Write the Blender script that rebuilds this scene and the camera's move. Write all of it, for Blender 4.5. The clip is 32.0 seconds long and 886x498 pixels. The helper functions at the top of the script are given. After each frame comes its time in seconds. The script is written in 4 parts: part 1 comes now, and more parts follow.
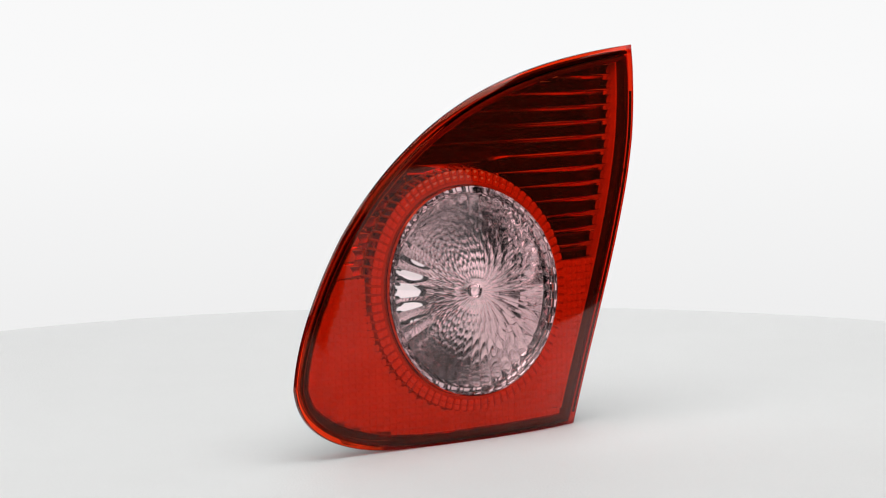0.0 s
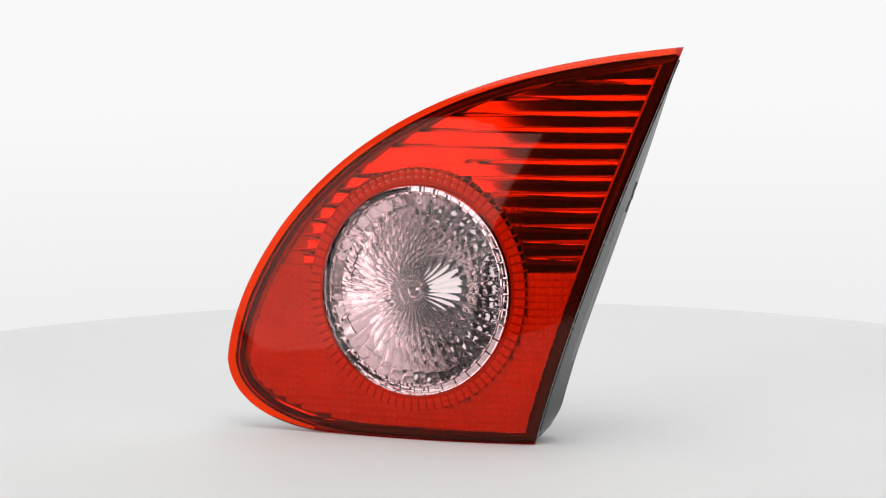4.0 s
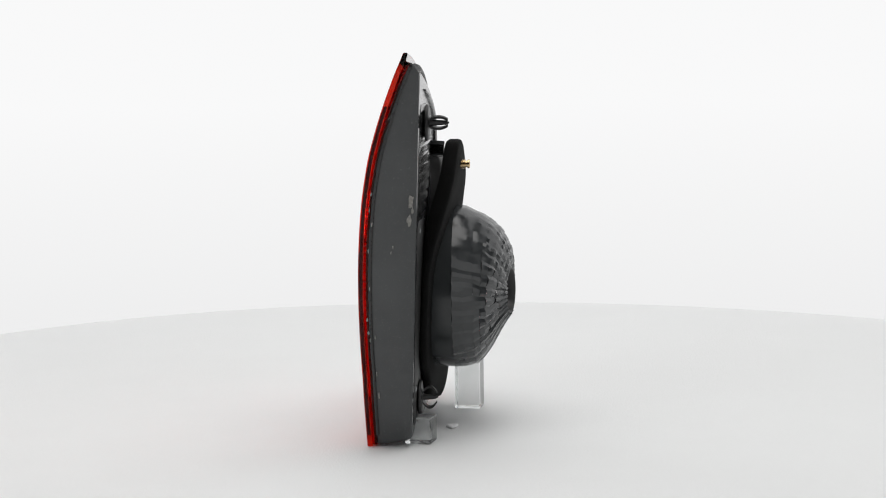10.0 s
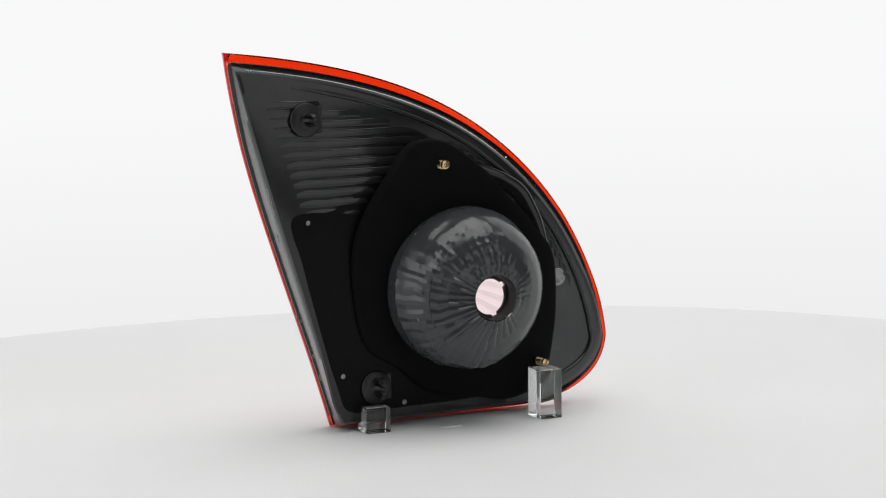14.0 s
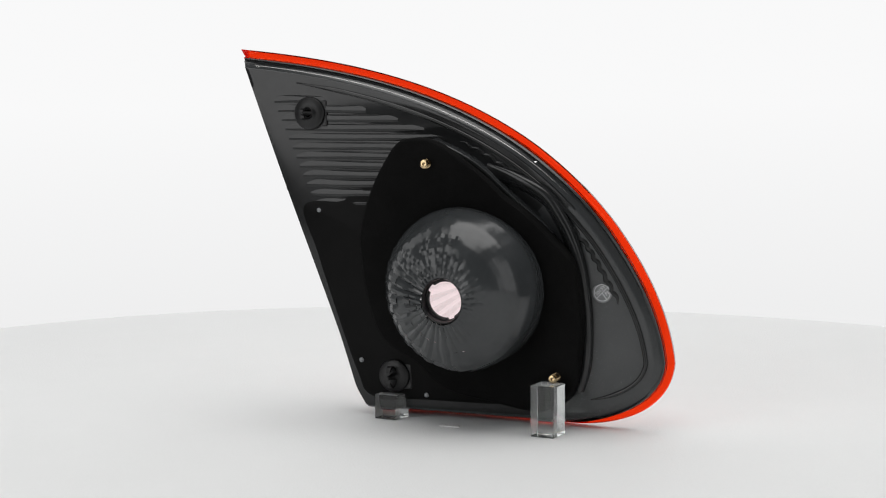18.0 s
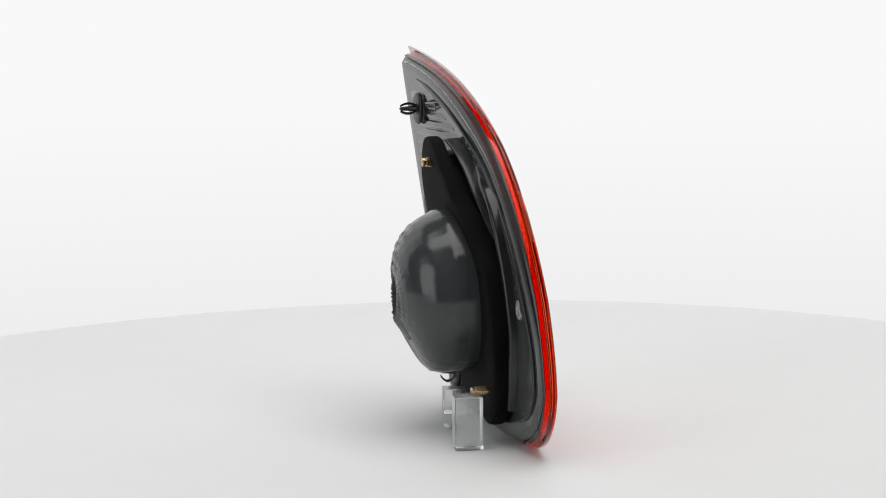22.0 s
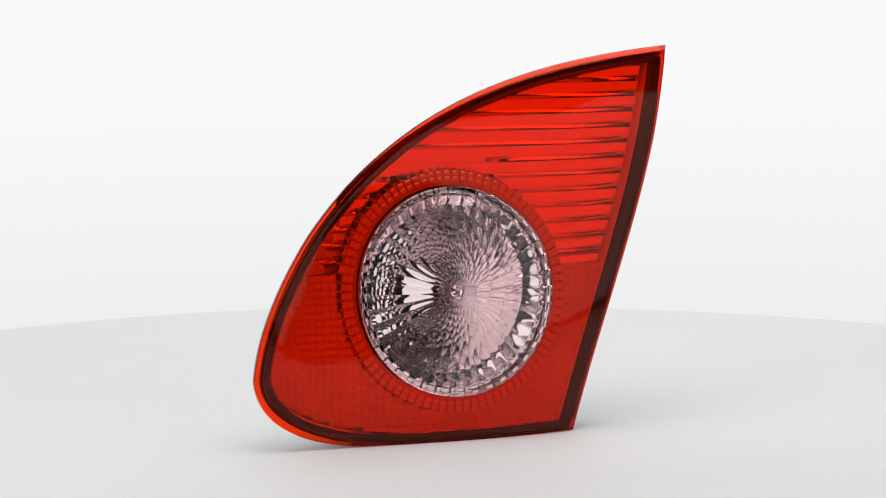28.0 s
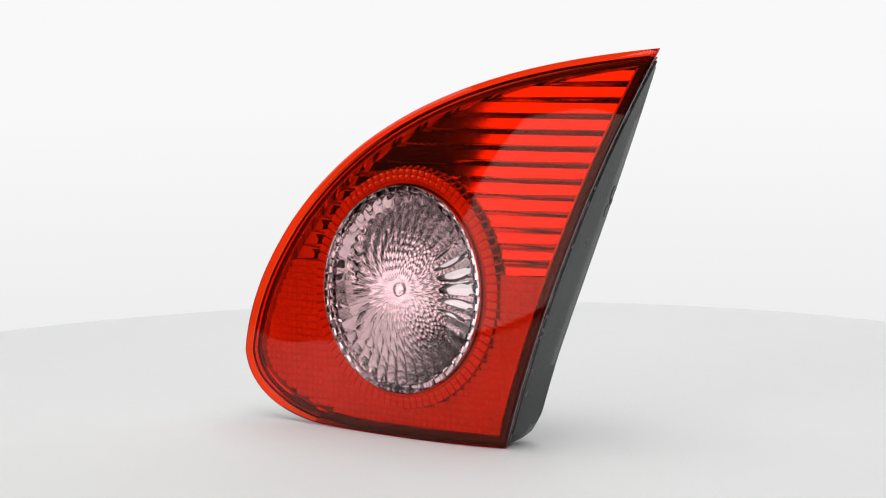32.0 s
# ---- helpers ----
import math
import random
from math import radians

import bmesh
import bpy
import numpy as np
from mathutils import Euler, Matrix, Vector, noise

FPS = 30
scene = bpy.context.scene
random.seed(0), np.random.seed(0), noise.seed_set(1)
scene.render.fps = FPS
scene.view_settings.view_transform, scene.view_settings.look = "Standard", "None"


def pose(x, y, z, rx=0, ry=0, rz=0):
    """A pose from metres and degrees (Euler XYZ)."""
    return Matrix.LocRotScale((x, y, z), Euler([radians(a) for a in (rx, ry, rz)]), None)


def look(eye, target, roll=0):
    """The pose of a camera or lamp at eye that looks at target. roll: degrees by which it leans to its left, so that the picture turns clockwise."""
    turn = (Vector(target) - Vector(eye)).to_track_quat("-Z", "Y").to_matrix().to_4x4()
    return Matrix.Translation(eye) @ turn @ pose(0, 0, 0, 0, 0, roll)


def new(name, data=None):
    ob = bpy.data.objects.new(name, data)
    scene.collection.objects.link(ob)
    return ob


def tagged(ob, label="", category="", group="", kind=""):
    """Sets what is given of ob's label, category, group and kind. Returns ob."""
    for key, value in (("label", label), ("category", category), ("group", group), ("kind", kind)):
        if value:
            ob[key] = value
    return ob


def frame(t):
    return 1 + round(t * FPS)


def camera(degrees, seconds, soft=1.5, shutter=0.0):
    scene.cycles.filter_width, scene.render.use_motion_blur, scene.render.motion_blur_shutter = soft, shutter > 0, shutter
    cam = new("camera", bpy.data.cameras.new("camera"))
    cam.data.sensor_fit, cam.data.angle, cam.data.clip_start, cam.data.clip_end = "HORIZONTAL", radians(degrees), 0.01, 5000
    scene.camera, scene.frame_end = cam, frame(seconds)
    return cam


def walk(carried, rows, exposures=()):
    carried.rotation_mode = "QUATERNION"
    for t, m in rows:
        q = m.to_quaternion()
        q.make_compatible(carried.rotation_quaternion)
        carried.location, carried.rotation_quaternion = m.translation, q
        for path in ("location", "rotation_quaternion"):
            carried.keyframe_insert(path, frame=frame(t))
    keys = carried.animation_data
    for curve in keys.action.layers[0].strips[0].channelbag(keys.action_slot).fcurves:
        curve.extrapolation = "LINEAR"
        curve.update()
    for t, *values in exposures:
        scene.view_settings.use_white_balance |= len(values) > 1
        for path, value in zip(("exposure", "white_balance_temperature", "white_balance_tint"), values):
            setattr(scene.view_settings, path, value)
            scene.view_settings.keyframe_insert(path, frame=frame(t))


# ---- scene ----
# A product shot: a rear lamp stands on a turning white table, before a fixed camera.
TURN = 360 / 26.8047          # degrees a second, clockwise seen from above
FACING = 3.0                  # the second at which the lamp's own axes lie along the world's

EYE = Vector((0, -1.0615, 0.2152))
cam = camera(24.4625, 32.0, soft=1.1)
_yaw, _pitch = radians(-0.1766), radians(-6.4138)
AIM = EYE + Vector((math.sin(_yaw) * math.cos(_pitch), math.cos(_yaw) * math.cos(_pitch), math.sin(_pitch)))
walk(cam, [(0, look(EYE, AIM, -0.66)), (32.0, look(EYE, AIM, -0.66))])

# ---------------------------------------------------------------- light
world = bpy.data.worlds.new("studio")
scene.world = world
world.use_nodes = True
world.node_tree.nodes["Background"].inputs[0].default_value = (0.02, 0.02, 0.021, 1)
world.node_tree.nodes["Background"].inputs[1].default_value = 1.0
scene.view_settings.exposure = 0.0


def softbox(name, eye, target, width, height, radiance, colour=(1, 1, 1)):
    """A rectangular studio lamp of even brightness."""
    data = bpy.data.lights.new(name, "AREA")
    data.shape, data.size, data.size_y = "RECTANGLE", width, height
    data.energy, data.color = radiance * math.pi * width * height, colour
    ob = new(name, data)
    ob.matrix_world = look(eye, target)
    return ob


softbox("overhead_softbox", (0.10, -0.12, 1.45), (0, 0, 0), 1.5, 1.3, 2.8, (1, 0.99, 0.98))
softbox("side_softbox", (0.892, -0.832, 0.42), (0, 0, 0.2), 0.75, 1.05, 1.0)
softbox("side_softbox", (-0.915, -0.808, 0.42), (0, 0, 0.2), 0.76, 1.05, 1.98)


# ---------------------------------------------------------------- materials
def material(name):
    m = bpy.data.materials.new(name)
    m.use_nodes = True
    nt = m.node_tree
    nt.nodes.clear()
    out = nt.nodes.new("ShaderNodeOutputMaterial")
    return m, nt, out


def node(nt, kind, values=(), operation=""):
    n = nt.nodes.new(kind)
    if operation:
        n.operation = operation
    for k, v in values:
        n.inputs[k].default_value = v
    return n


def noise_of(nt, scale, detail=4.0, rough=0.6, stretch=(1, 1, 1)):
    co = node(nt, "ShaderNodeTexCoord")
    mp = node(nt, "ShaderNodeMapping", [("Scale", stretch)])
    nz = node(nt, "ShaderNodeTexNoise", [("Scale", scale), ("Detail", detail), ("Roughness", rough)])
    nt.links.new(co.outputs["Object"], mp.inputs[0])
    nt.links.new(mp.outputs[0], nz.inputs["Vector"])
    return nz


def ramp(nt, source, low, high, a, b):
    r = node(nt, "ShaderNodeMapRange", [("From Min", low), ("From Max", high), ("To Min", a), ("To Max", b)])
    nt.links.new(source, r.inputs["Value"])
    return r.outputs[0]


def plastic(name, colour, rough=0.4, vary=0.25, fine=900.0, coarse=60.0, bump=0.05, metal=0.0, spec=0.5, coat=0.0):
    """Opaque plastic, paint, foam or metal: colour mottled at two scales, uneven gloss, fine relief."""
    m, nt, out = material(name)
    p = node(nt, "ShaderNodeBsdfPrincipled", [("Metallic", metal), ("Specular IOR Level", spec), ("Coat Weight", coat), ("Coat Roughness", 0.08)])
    c, f = noise_of(nt, coarse), noise_of(nt, fine, 3.0)
    mix = node(nt, "ShaderNodeMixRGB", [("Color1", (*[x * (1 - vary) for x in colour], 1)), ("Color2", (*[min(1, x * (1 + vary)) for x in colour], 1))])
    nt.links.new(ramp(nt, c.outputs["Fac"], 0.3, 0.7, 0, 1), mix.inputs["Fac"])
    nt.links.new(mix.outputs[0], p.inputs["Base Color"])
    nt.links.new(ramp(nt, f.outputs["Fac"], 0.3, 0.7, rough * 0.82, min(1, rough * 1.18)), p.inputs["Roughness"])
    b = node(nt, "ShaderNodeBump", [("Strength", bump), ("Distance", 0.0004)])
    nt.links.new(f.outputs["Fac"], b.inputs["Height"])
    nt.links.new(b.outputs[0], p.inputs["Normal"])
    nt.links.new(p.outputs[0], out.inputs[0])
    return m


def clear_tint(name, colour, gloss_rough=0.02, vary=0.025, haze=0.0):
    """Thin dyed plastic: light passes dyed, and the surface reflects more towards grazing angles."""
    m, nt, out = material(name)
    t = node(nt, "ShaderNodeBsdfTransparent")
    nz = noise_of(nt, 45.0)
    mixc = node(nt, "ShaderNodeMixRGB", [("Color1", (*[x * (1 - vary) for x in colour], 1)), ("Color2", (*colour, 1))])
    nt.links.new(nz.outputs["Fac"], mixc.inputs["Fac"])
    nt.links.new(mixc.outputs[0], t.inputs[0])
    g = node(nt, "ShaderNodeBsdfGlossy", [("Roughness", gloss_rough), ("Color", (1, 1, 1, 1))])
    lw = node(nt, "ShaderNodeLayerWeight", [("Blend", 0.5)])
    power = node(nt, "ShaderNodeMath", [(1, 3.2)], operation="POWER")
    nt.links.new(lw.outputs["Facing"], power.inputs[0])
    fac = node(nt, "ShaderNodeMath", [(1, 0.94), (2, 0.014)], operation="MULTIPLY_ADD")
    nt.links.new(power.outputs[0], fac.inputs[0])
    mix = node(nt, "ShaderNodeMixShader")
    d = node(nt, "ShaderNodeBsdfDiffuse")
    nt.links.new(mixc.outputs[0], d.inputs[0])
    body = node(nt, "ShaderNodeMixShader", [("Fac", haze)])
    nt.links.new(t.outputs[0], body.inputs[1])
    nt.links.new(d.outputs[0], body.inputs[2])
    nt.links.new(fac.outputs[0], mix.inputs[0])
    nt.links.new(body.outputs[0], mix.inputs[1])
    nt.links.new(g.outputs[0], mix.inputs[2])
    nt.links.new(mix.outputs[0], out.inputs[0])
    return m


def glass(name, colour, ior=1.49, rough=0.0, veil=0.0):
    """Clear plastic; veil: how much more its skin mirrors towards grazing angles."""
    m, nt, out = material(name)
    g = node(nt, "ShaderNodeBsdfGlass", [("Color", (*colour, 1)), ("IOR", ior), ("Roughness", rough)])
    shine = node(nt, "ShaderNodeBsdfGlossy", [("Roughness", 0.02), ("Color", (1, 1, 1, 1))])
    lw = node(nt, "ShaderNodeLayerWeight", [("Blend", 0.5)])
    power = node(nt, "ShaderNodeMath", [(1, 3.2)], operation="POWER")
    fac = node(nt, "ShaderNodeMath", [(1, veil)], operation="MULTIPLY")
    mix = node(nt, "ShaderNodeMixShader")
    nt.links.new(lw.outputs["Facing"], power.inputs[0])
    nt.links.new(power.outputs[0], fac.inputs[0])
    nt.links.new(fac.outputs[0], mix.inputs[0])
    nt.links.new(g.outputs[0], mix.inputs[1])
    nt.links.new(shine.outputs[0], mix.inputs[2])
    nt.links.new(mix.outputs[0], out.inputs[0])
    return m


def frosted(name, colour, milk=0.35):
    """Saw-cut clear plastic, whitened at the surface."""
    m, nt, out = material(name)
    g = node(nt, "ShaderNodeBsdfGlass", [("Color", (*colour, 1)), ("IOR", 1.49), ("Roughness", 0.12)])
    d = node(nt, "ShaderNodeBsdfDiffuse", [("Color", (0.85, 0.86, 0.86, 1))])
    nz = noise_of(nt, 220.0)
    mix = node(nt, "ShaderNodeMixShader")
    nt.links.new(ramp(nt, nz.outputs["Fac"], 0.3, 0.7, milk * 0.8, milk * 1.2), mix.inputs[0])
    nt.links.new(g.outputs[0], mix.inputs[1])
    nt.links.new(d.outputs[0], mix.inputs[2])
    nt.links.new(mix.outputs[0], out.inputs[0])
    return m


FROSTED = frosted("saw_cut_acrylic", (0.99, 1.0, 1.0), 0.22)
RED_LENS = clear_tint("red_lens_plastic", (1.0, 0.34, 0.16), haze=0.008)
PINK_CLEAR = glass("pink_clear_plastic", (1.0, 0.90, 0.908), 1.42)
PINK_FACE = glass("pink_clear_outer_face", (1.0, 0.93, 0.937), 1.42, veil=0.92)


GEL = plastic("adhesive_gel", (0.78, 0.785, 0.785), 0.3, 0.06, 900, 200, 0.05)
RED_RIM = glass("red_rim_plastic", (1.0, 0.20, 0.075), 1.49, veil=0.9)
STOP_RED = plastic("deep_red_stop", (0.20, 0.011, 0.009), 0.4, 0.2, 900, 200, 0.05)
# same red plastic as the lens, darkened in colour for its dim edges
RED_EDGE = clear_tint("darkened_red_edge", (0.72, 0.06, 0.022))
ACRYLIC = glass("acrylic", (0.99, 1.0, 0.998), 1.49)
CHROME = plastic("vacuum_chrome", (0.79, 0.78, 0.78), 0.09, 0.04, 1500, 60, 0.0, metal=1.0)
PALE_CHROME = plastic("bowl_chrome", (0.97, 0.94, 0.945), 0.06, 0.03, 1500, 60, 0.01, metal=1.0)
REFLEX = plastic("reflex_prisms", (0.92, 0.90, 0.89), 0.25, 0.06, 1200, 70, 0.03)
BEAD = plastic("bead_plastic", (0.74, 0.72, 0.71), 0.16, 0.1, 1200, 70, 0.03, metal=0.15)
BORDER = plastic("dim_silvered_border", (0.50, 0.48, 0.47), 0.14, 0.2, 1200, 60, 0.05, metal=1.0)
BEZEL = plastic("black_bezel", (0.018, 0.017, 0.017), 0.3, 0.3, 1200, 60, 0.05)
HOUSING = plastic("dark_grey_abs", (0.042, 0.0445, 0.046), 0.24, 0.12, 1400, 40, 0.015, coat=0.1)
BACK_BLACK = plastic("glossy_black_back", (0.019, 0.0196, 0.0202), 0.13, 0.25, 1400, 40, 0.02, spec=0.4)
BLACK_PLATE = plastic("black_satin_plate", (0.0032, 0.0032, 0.0032), 0.42, 0.3, 1400, 40, 0.03, spec=0.09)
BOWL_GREY = plastic("grey_bowl_plastic", (0.039, 0.042, 0.044), 0.21, 0.12, 200, 60, 0.0, spec=0.5)
FOAM = plastic("black_foam", (0.003, 0.003, 0.003), 0.9, 0.3, 2500, 60, 0.4, spec=0.12)
CLIP_BLACK = plastic("black_nylon", (0.005, 0.005, 0.0055), 0.45, 0.25, 1600, 80, 0.05)
BRASS = plastic("zinc_plated_brass", (0.62, 0.47, 0.27), 0.22, 0.22, 2500, 300, 0.08, metal=1.0)
PIN_GREY = plastic("grey_pin", (0.22, 0.23, 0.24), 0.35, 0.15, 1500, 200, 0.05)
SCUFF = plastic("bare_scuff", (0.21, 0.205, 0.19), 0.6, 0.4, 2500, 700, 0.3)
STICKER = plastic("sticker_paper", (0.17, 0.175, 0.18), 0.5, 0.1, 2500, 300, 0.05)
STICKER_INK = plastic("sticker_ink", (0.72, 0.73, 0.74), 0.5, 0.1, 2500, 300, 0.02)
WEAVE = plastic("white_leatherette", (0.80, 0.81, 0.81), 0.62, 0.006, 700, 22, 0.75, spec=0.3)
BASE_WHITE = plastic("white_base", (0.7, 0.7, 0.7), 0.5, 0.05, 300, 8, 0.05)
DARK_WALL = plastic("dark_studio_paint", (0.022, 0.022, 0.023), 0.9, 0.15, 60, 2, 0.1, spec=0.1)
FLOOR_GREY = plastic("grey_studio_floor", (0.30, 0.30, 0.30), 0.8, 0.1, 60, 2, 0.1, spec=0.2)

m_, nt_, out_ = material("glowing_white_backdrop")
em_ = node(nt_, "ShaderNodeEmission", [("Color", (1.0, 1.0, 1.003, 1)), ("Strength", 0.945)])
# its light is put in as glow: even above, painted dimmer towards the foot
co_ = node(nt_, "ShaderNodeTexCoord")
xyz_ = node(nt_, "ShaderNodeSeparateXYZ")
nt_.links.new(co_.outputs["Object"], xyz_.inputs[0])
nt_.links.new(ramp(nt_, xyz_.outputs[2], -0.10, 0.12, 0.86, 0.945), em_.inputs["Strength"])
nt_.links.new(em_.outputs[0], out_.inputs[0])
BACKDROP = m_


# ---------------------------------------------------------------- mesh helpers
def mesh_of(name, verts, faces, mat, smooth=True):
    me = bpy.data.meshes.new(name)
    me.from_pydata([tuple(v) for v in verts], [], faces)
    me.materials.append(mat)
    if smooth:
        me.polygons.foreach_set("use_smooth", [True] * len(me.polygons))
    me.update()
    return me


def outward(me):
    """Turn all faces of a closed mesh outwards."""
    bm = bmesh.new()
    bm.from_mesh(me)
    bmesh.ops.recalc_face_normals(bm, faces=bm.faces)
    bm.to_mesh(me)
    bm.free()
    return me


def sharpen(me, degrees=35):
    """Keep edges crisp above an angle."""
    bm = bmesh.new()
    bm.from_mesh(me)
    for e in bm.edges:
        e.smooth = len(e.link_faces) == 2 and e.calc_face_angle(0) < radians(degrees)
    bm.to_mesh(me)
    bm.free()
    return me


def part(name, data, parent, label="", kind=""):
    ob = new(name, data)
    ob.parent = parent
    return tagged(ob, label, kind=kind)


def grid(rows, closed=True, caps=False):
    """Faces between rows of points of equal count; returns verts, faces."""
    n = len(rows[0])
    verts = [p for r in rows for p in r]
    faces = []
    for j in range(len(rows) - 1):
        for i in range(n if closed else n - 1):
            k = (i + 1) % n
            faces.append((j * n + i, j * n + k, (j + 1) * n + k, (j + 1) * n + i))
    if caps:
        faces.append(tuple(reversed(range(n))))
        faces.append(tuple(range((len(rows) - 1) * n, len(rows) * n)))
    return verts, faces


def turned(profile, centre, n=48, about="y", caps=False):
    """A surface of revolution; profile of (radius, distance along the axis)."""
    rows = []
    for r, a in profile:
        row = []
        for i in range(n):
            q = 2 * math.pi * i / n
            c, s = r * math.cos(q), r * math.sin(q)
            row.append(Vector(centre) + (Vector((c, a, s)) if about == "y" else Vector((c, s, a))))
        rows.append(row)
    return grid(rows, True, caps)


def box_mesh(name, size, mat, bevel=0.0006, segs=2):
    bm = bmesh.new()
    bmesh.ops.create_cube(bm, size=1.0)
    bmesh.ops.scale(bm, vec=size, verts=bm.verts)
    bmesh.ops.translate(bm, vec=(0, 0, size[2] / 2), verts=bm.verts)
    bmesh.ops.bevel(bm, geom=list(bm.edges), offset=bevel, segments=segs, affect="EDGES", profile=0.6)
    me = bpy.data.meshes.new(name)
    bm.to_mesh(me)
    bm.free()
    me.materials.append(mat)
    return me


# ---------------------------------------------------------------- the room
def plane_wall(name, a, b, c, d, mat, label, category):
    me = mesh_of(name, [a, b, c, d], [(0, 1, 2, 3)], mat, False)
    ob = new(name, me)
    so = ob.modifiers.new("thickness", "SOLIDIFY")
    so.thickness, so.offset = 0.06, 0
    return tagged(ob, label, category, kind="structure")


FLOOR_Z = -0.26
W, H = 2.6, 2.6
plane_wall("floor", (-W, -W, FLOOR_Z - 0.03), (W, -W, FLOOR_Z - 0.03), (W, W, FLOOR_Z - 0.03), (-W, W, FLOOR_Z - 0.03), FLOOR_GREY, "plain grey studio floor under the turntable", "floor")
plane_wall("ceiling", (-W, -W, H), (W, -W, H), (W, W, H), (-W, W, H), DARK_WALL, "plain dark studio ceiling above the lamps", "ceiling")
plane_wall("wall_south", (-W, -W, FLOOR_Z), (W, -W, FLOOR_Z), (W, -W, H), (-W, -W, H), DARK_WALL, "plain dark studio wall behind the camera", "wall")
plane_wall("wall_north", (-W, W, FLOOR_Z), (W, W, FLOOR_Z), (W, W, H), (-W, W, H), DARK_WALL, "plain dark studio wall behind the backdrop", "wall")
plane_wall("wall_east", (W, -W, FLOOR_Z), (W, W, FLOOR_Z), (W, W, H), (W, -W, H), DARK_WALL, "plain dark studio side wall", "wall")
plane_wall("wall_west", (-W, -W, FLOOR_Z), (-W, W, FLOOR_Z), (-W, W, H), (-W, -W, H), DARK_WALL, "plain dark studio side wall", "wall")

# the curved white backdrop behind the table
_rows = []
for r, z in ((0.52, FLOOR_Z + 0.004), (0.85, FLOOR_Z + 0.008), (1.02, FLOOR_Z + 0.03), (1.14, FLOOR_Z + 0.08), (1.215, FLOOR_Z + 0.16), (1.25, FLOOR_Z + 0.28), (1.25, 0.3), (1.25, 0.9), (1.25, 1.5)):
    _rows.append([(r * math.sin(radians(a)), r * math.cos(radians(a)), z) for a in range(-77, 76, 4)])
_v, _f = grid(_rows, False)
tagged(new("backdrop", mesh_of("backdrop", _v, _f, BACKDROP)), "seamless white backdrop, glowing by itself, sweeping down behind the table", "backdrop", kind="structure")


# ---------------------------------------------------------------- the turntable
turntable = new("turntable")
tagged(turntable, "round white turntable with a matte finely grained top", "turntable")
TOP_Z = 0.0016
turntable.matrix_basis = pose(0, 0, TOP_Z)


def disc_row(r, z, n=180):
    """The disc is cut a little unevenly."""
    out = []
    for i in range(n):
        a = 2 * math.pi * i / n
        edge = 0.473 - 0.0021 * math.cos(a) + 0.0054 * math.sin(a) + 0.0089 * math.cos(2 * a) - 0.0106 * math.sin(2 * a) + 0.0024 * math.cos(3 * a) - 0.0106 * math.sin(3 * a)
        out.append((r * edge * math.cos(a), r * edge * math.sin(a), z))
    return out


_v, _f = grid([disc_row(k, 0.0) for k in (0.02, 0.1, 0.25, 0.5, 0.8, 0.96, 0.985)] + [disc_row(0.995, -0.0012), disc_row(1.0, -0.004), disc_row(1.0, -0.018), disc_row(0.99, -0.022), disc_row(0.3, -0.022)], True, True)
part("table_top", outward(mesh_of("table_top", _v, _f, WEAVE)), turntable, "white leatherette-covered disc with rolled edge")
_v, _f = turned([(0.16, -0.0225), (0.165, -0.03), (0.165, -0.24), (0.19, FLOOR_Z + 0.002 - TOP_Z)], (0, 0, 0), 48, "z", True)
part("pedestal", outward(mesh_of("pedestal", _v, _f, BASE_WHITE)), turntable, "plain white round pedestal")

# ---------------------------------------------------------------- the lamp's form
# x runs across the lamp, y from front to back, z up; its front surface y = front(x, z)
BOW = (-0.03503, -0.0137, 0.01374, 0.01014, -0.00318, 0.01552, 0.00483, -0.00424, -0.00013, 0.00578, -0.00072, -0.00407, 0.00003, -0.00014, 0.0008)


def front(x, z):
    a, b = x / 0.1, (z - 0.1) / 0.1
    terms = (1, a, b, a * a, a * b, b * b, a ** 3, a * a * b, a * b * b, b ** 3, a ** 4, a ** 3 * b, a * a * b * b, a * b ** 3, b ** 4)
    return sum(c * t for c, t in zip(BOW, terms)) - rim_lift(x, z)


def from_arc(x, z):
    """About how far a place lies inside the arc."""
    k = max(0, min(len(ARC_X) - 2, int(z / 0.005)))
    return max(0, x - ARC_X[k] - (ARC_X[k + 1] - ARC_X[k]) * (z / 0.005 - k)) * ARC_LEAN[k]


def rim_lift(x, z):
    """How far the surface flattens out forwards towards the arc and towards the upper straight edge."""
    k = max(0, min(len(ARC_X) - 2, int(z / 0.005)))
    u = z / 0.005 - k
    near = max(0, 1 - from_arc(x, z) / 0.034)
    far = max(0, 1 - max(0, EDGE_X[k] + (EDGE_X[k + 1] - EDGE_X[k]) * u - x) / 0.030)
    arc = 0.0026 * max(0, min(1, (z - 0.018) / 0.062)) * max(0, min(1, (0.196 - z) / 0.045))
    edge = 0.0022 * max(0, min(1, (z - 0.04) / 0.09)) * max(0, min(1, (0.196 - z) / 0.045))
    return arc * near * near + edge * far * far


def rear(x, z):
    """The back of the housing: flat, leaning a little, and lower towards the arc."""
    near = max(0, min(1, (0.062 - from_arc(x, z)) / 0.026)) * max(0, min(1, (0.175 - z) / 0.04)) * max(0, min(1, (z - 0.012) / 0.05))
    return plane(z) - 0.0025 * near * near * (3 - 2 * near)


def plane(z):
    return -0.016 + 0.061 * z


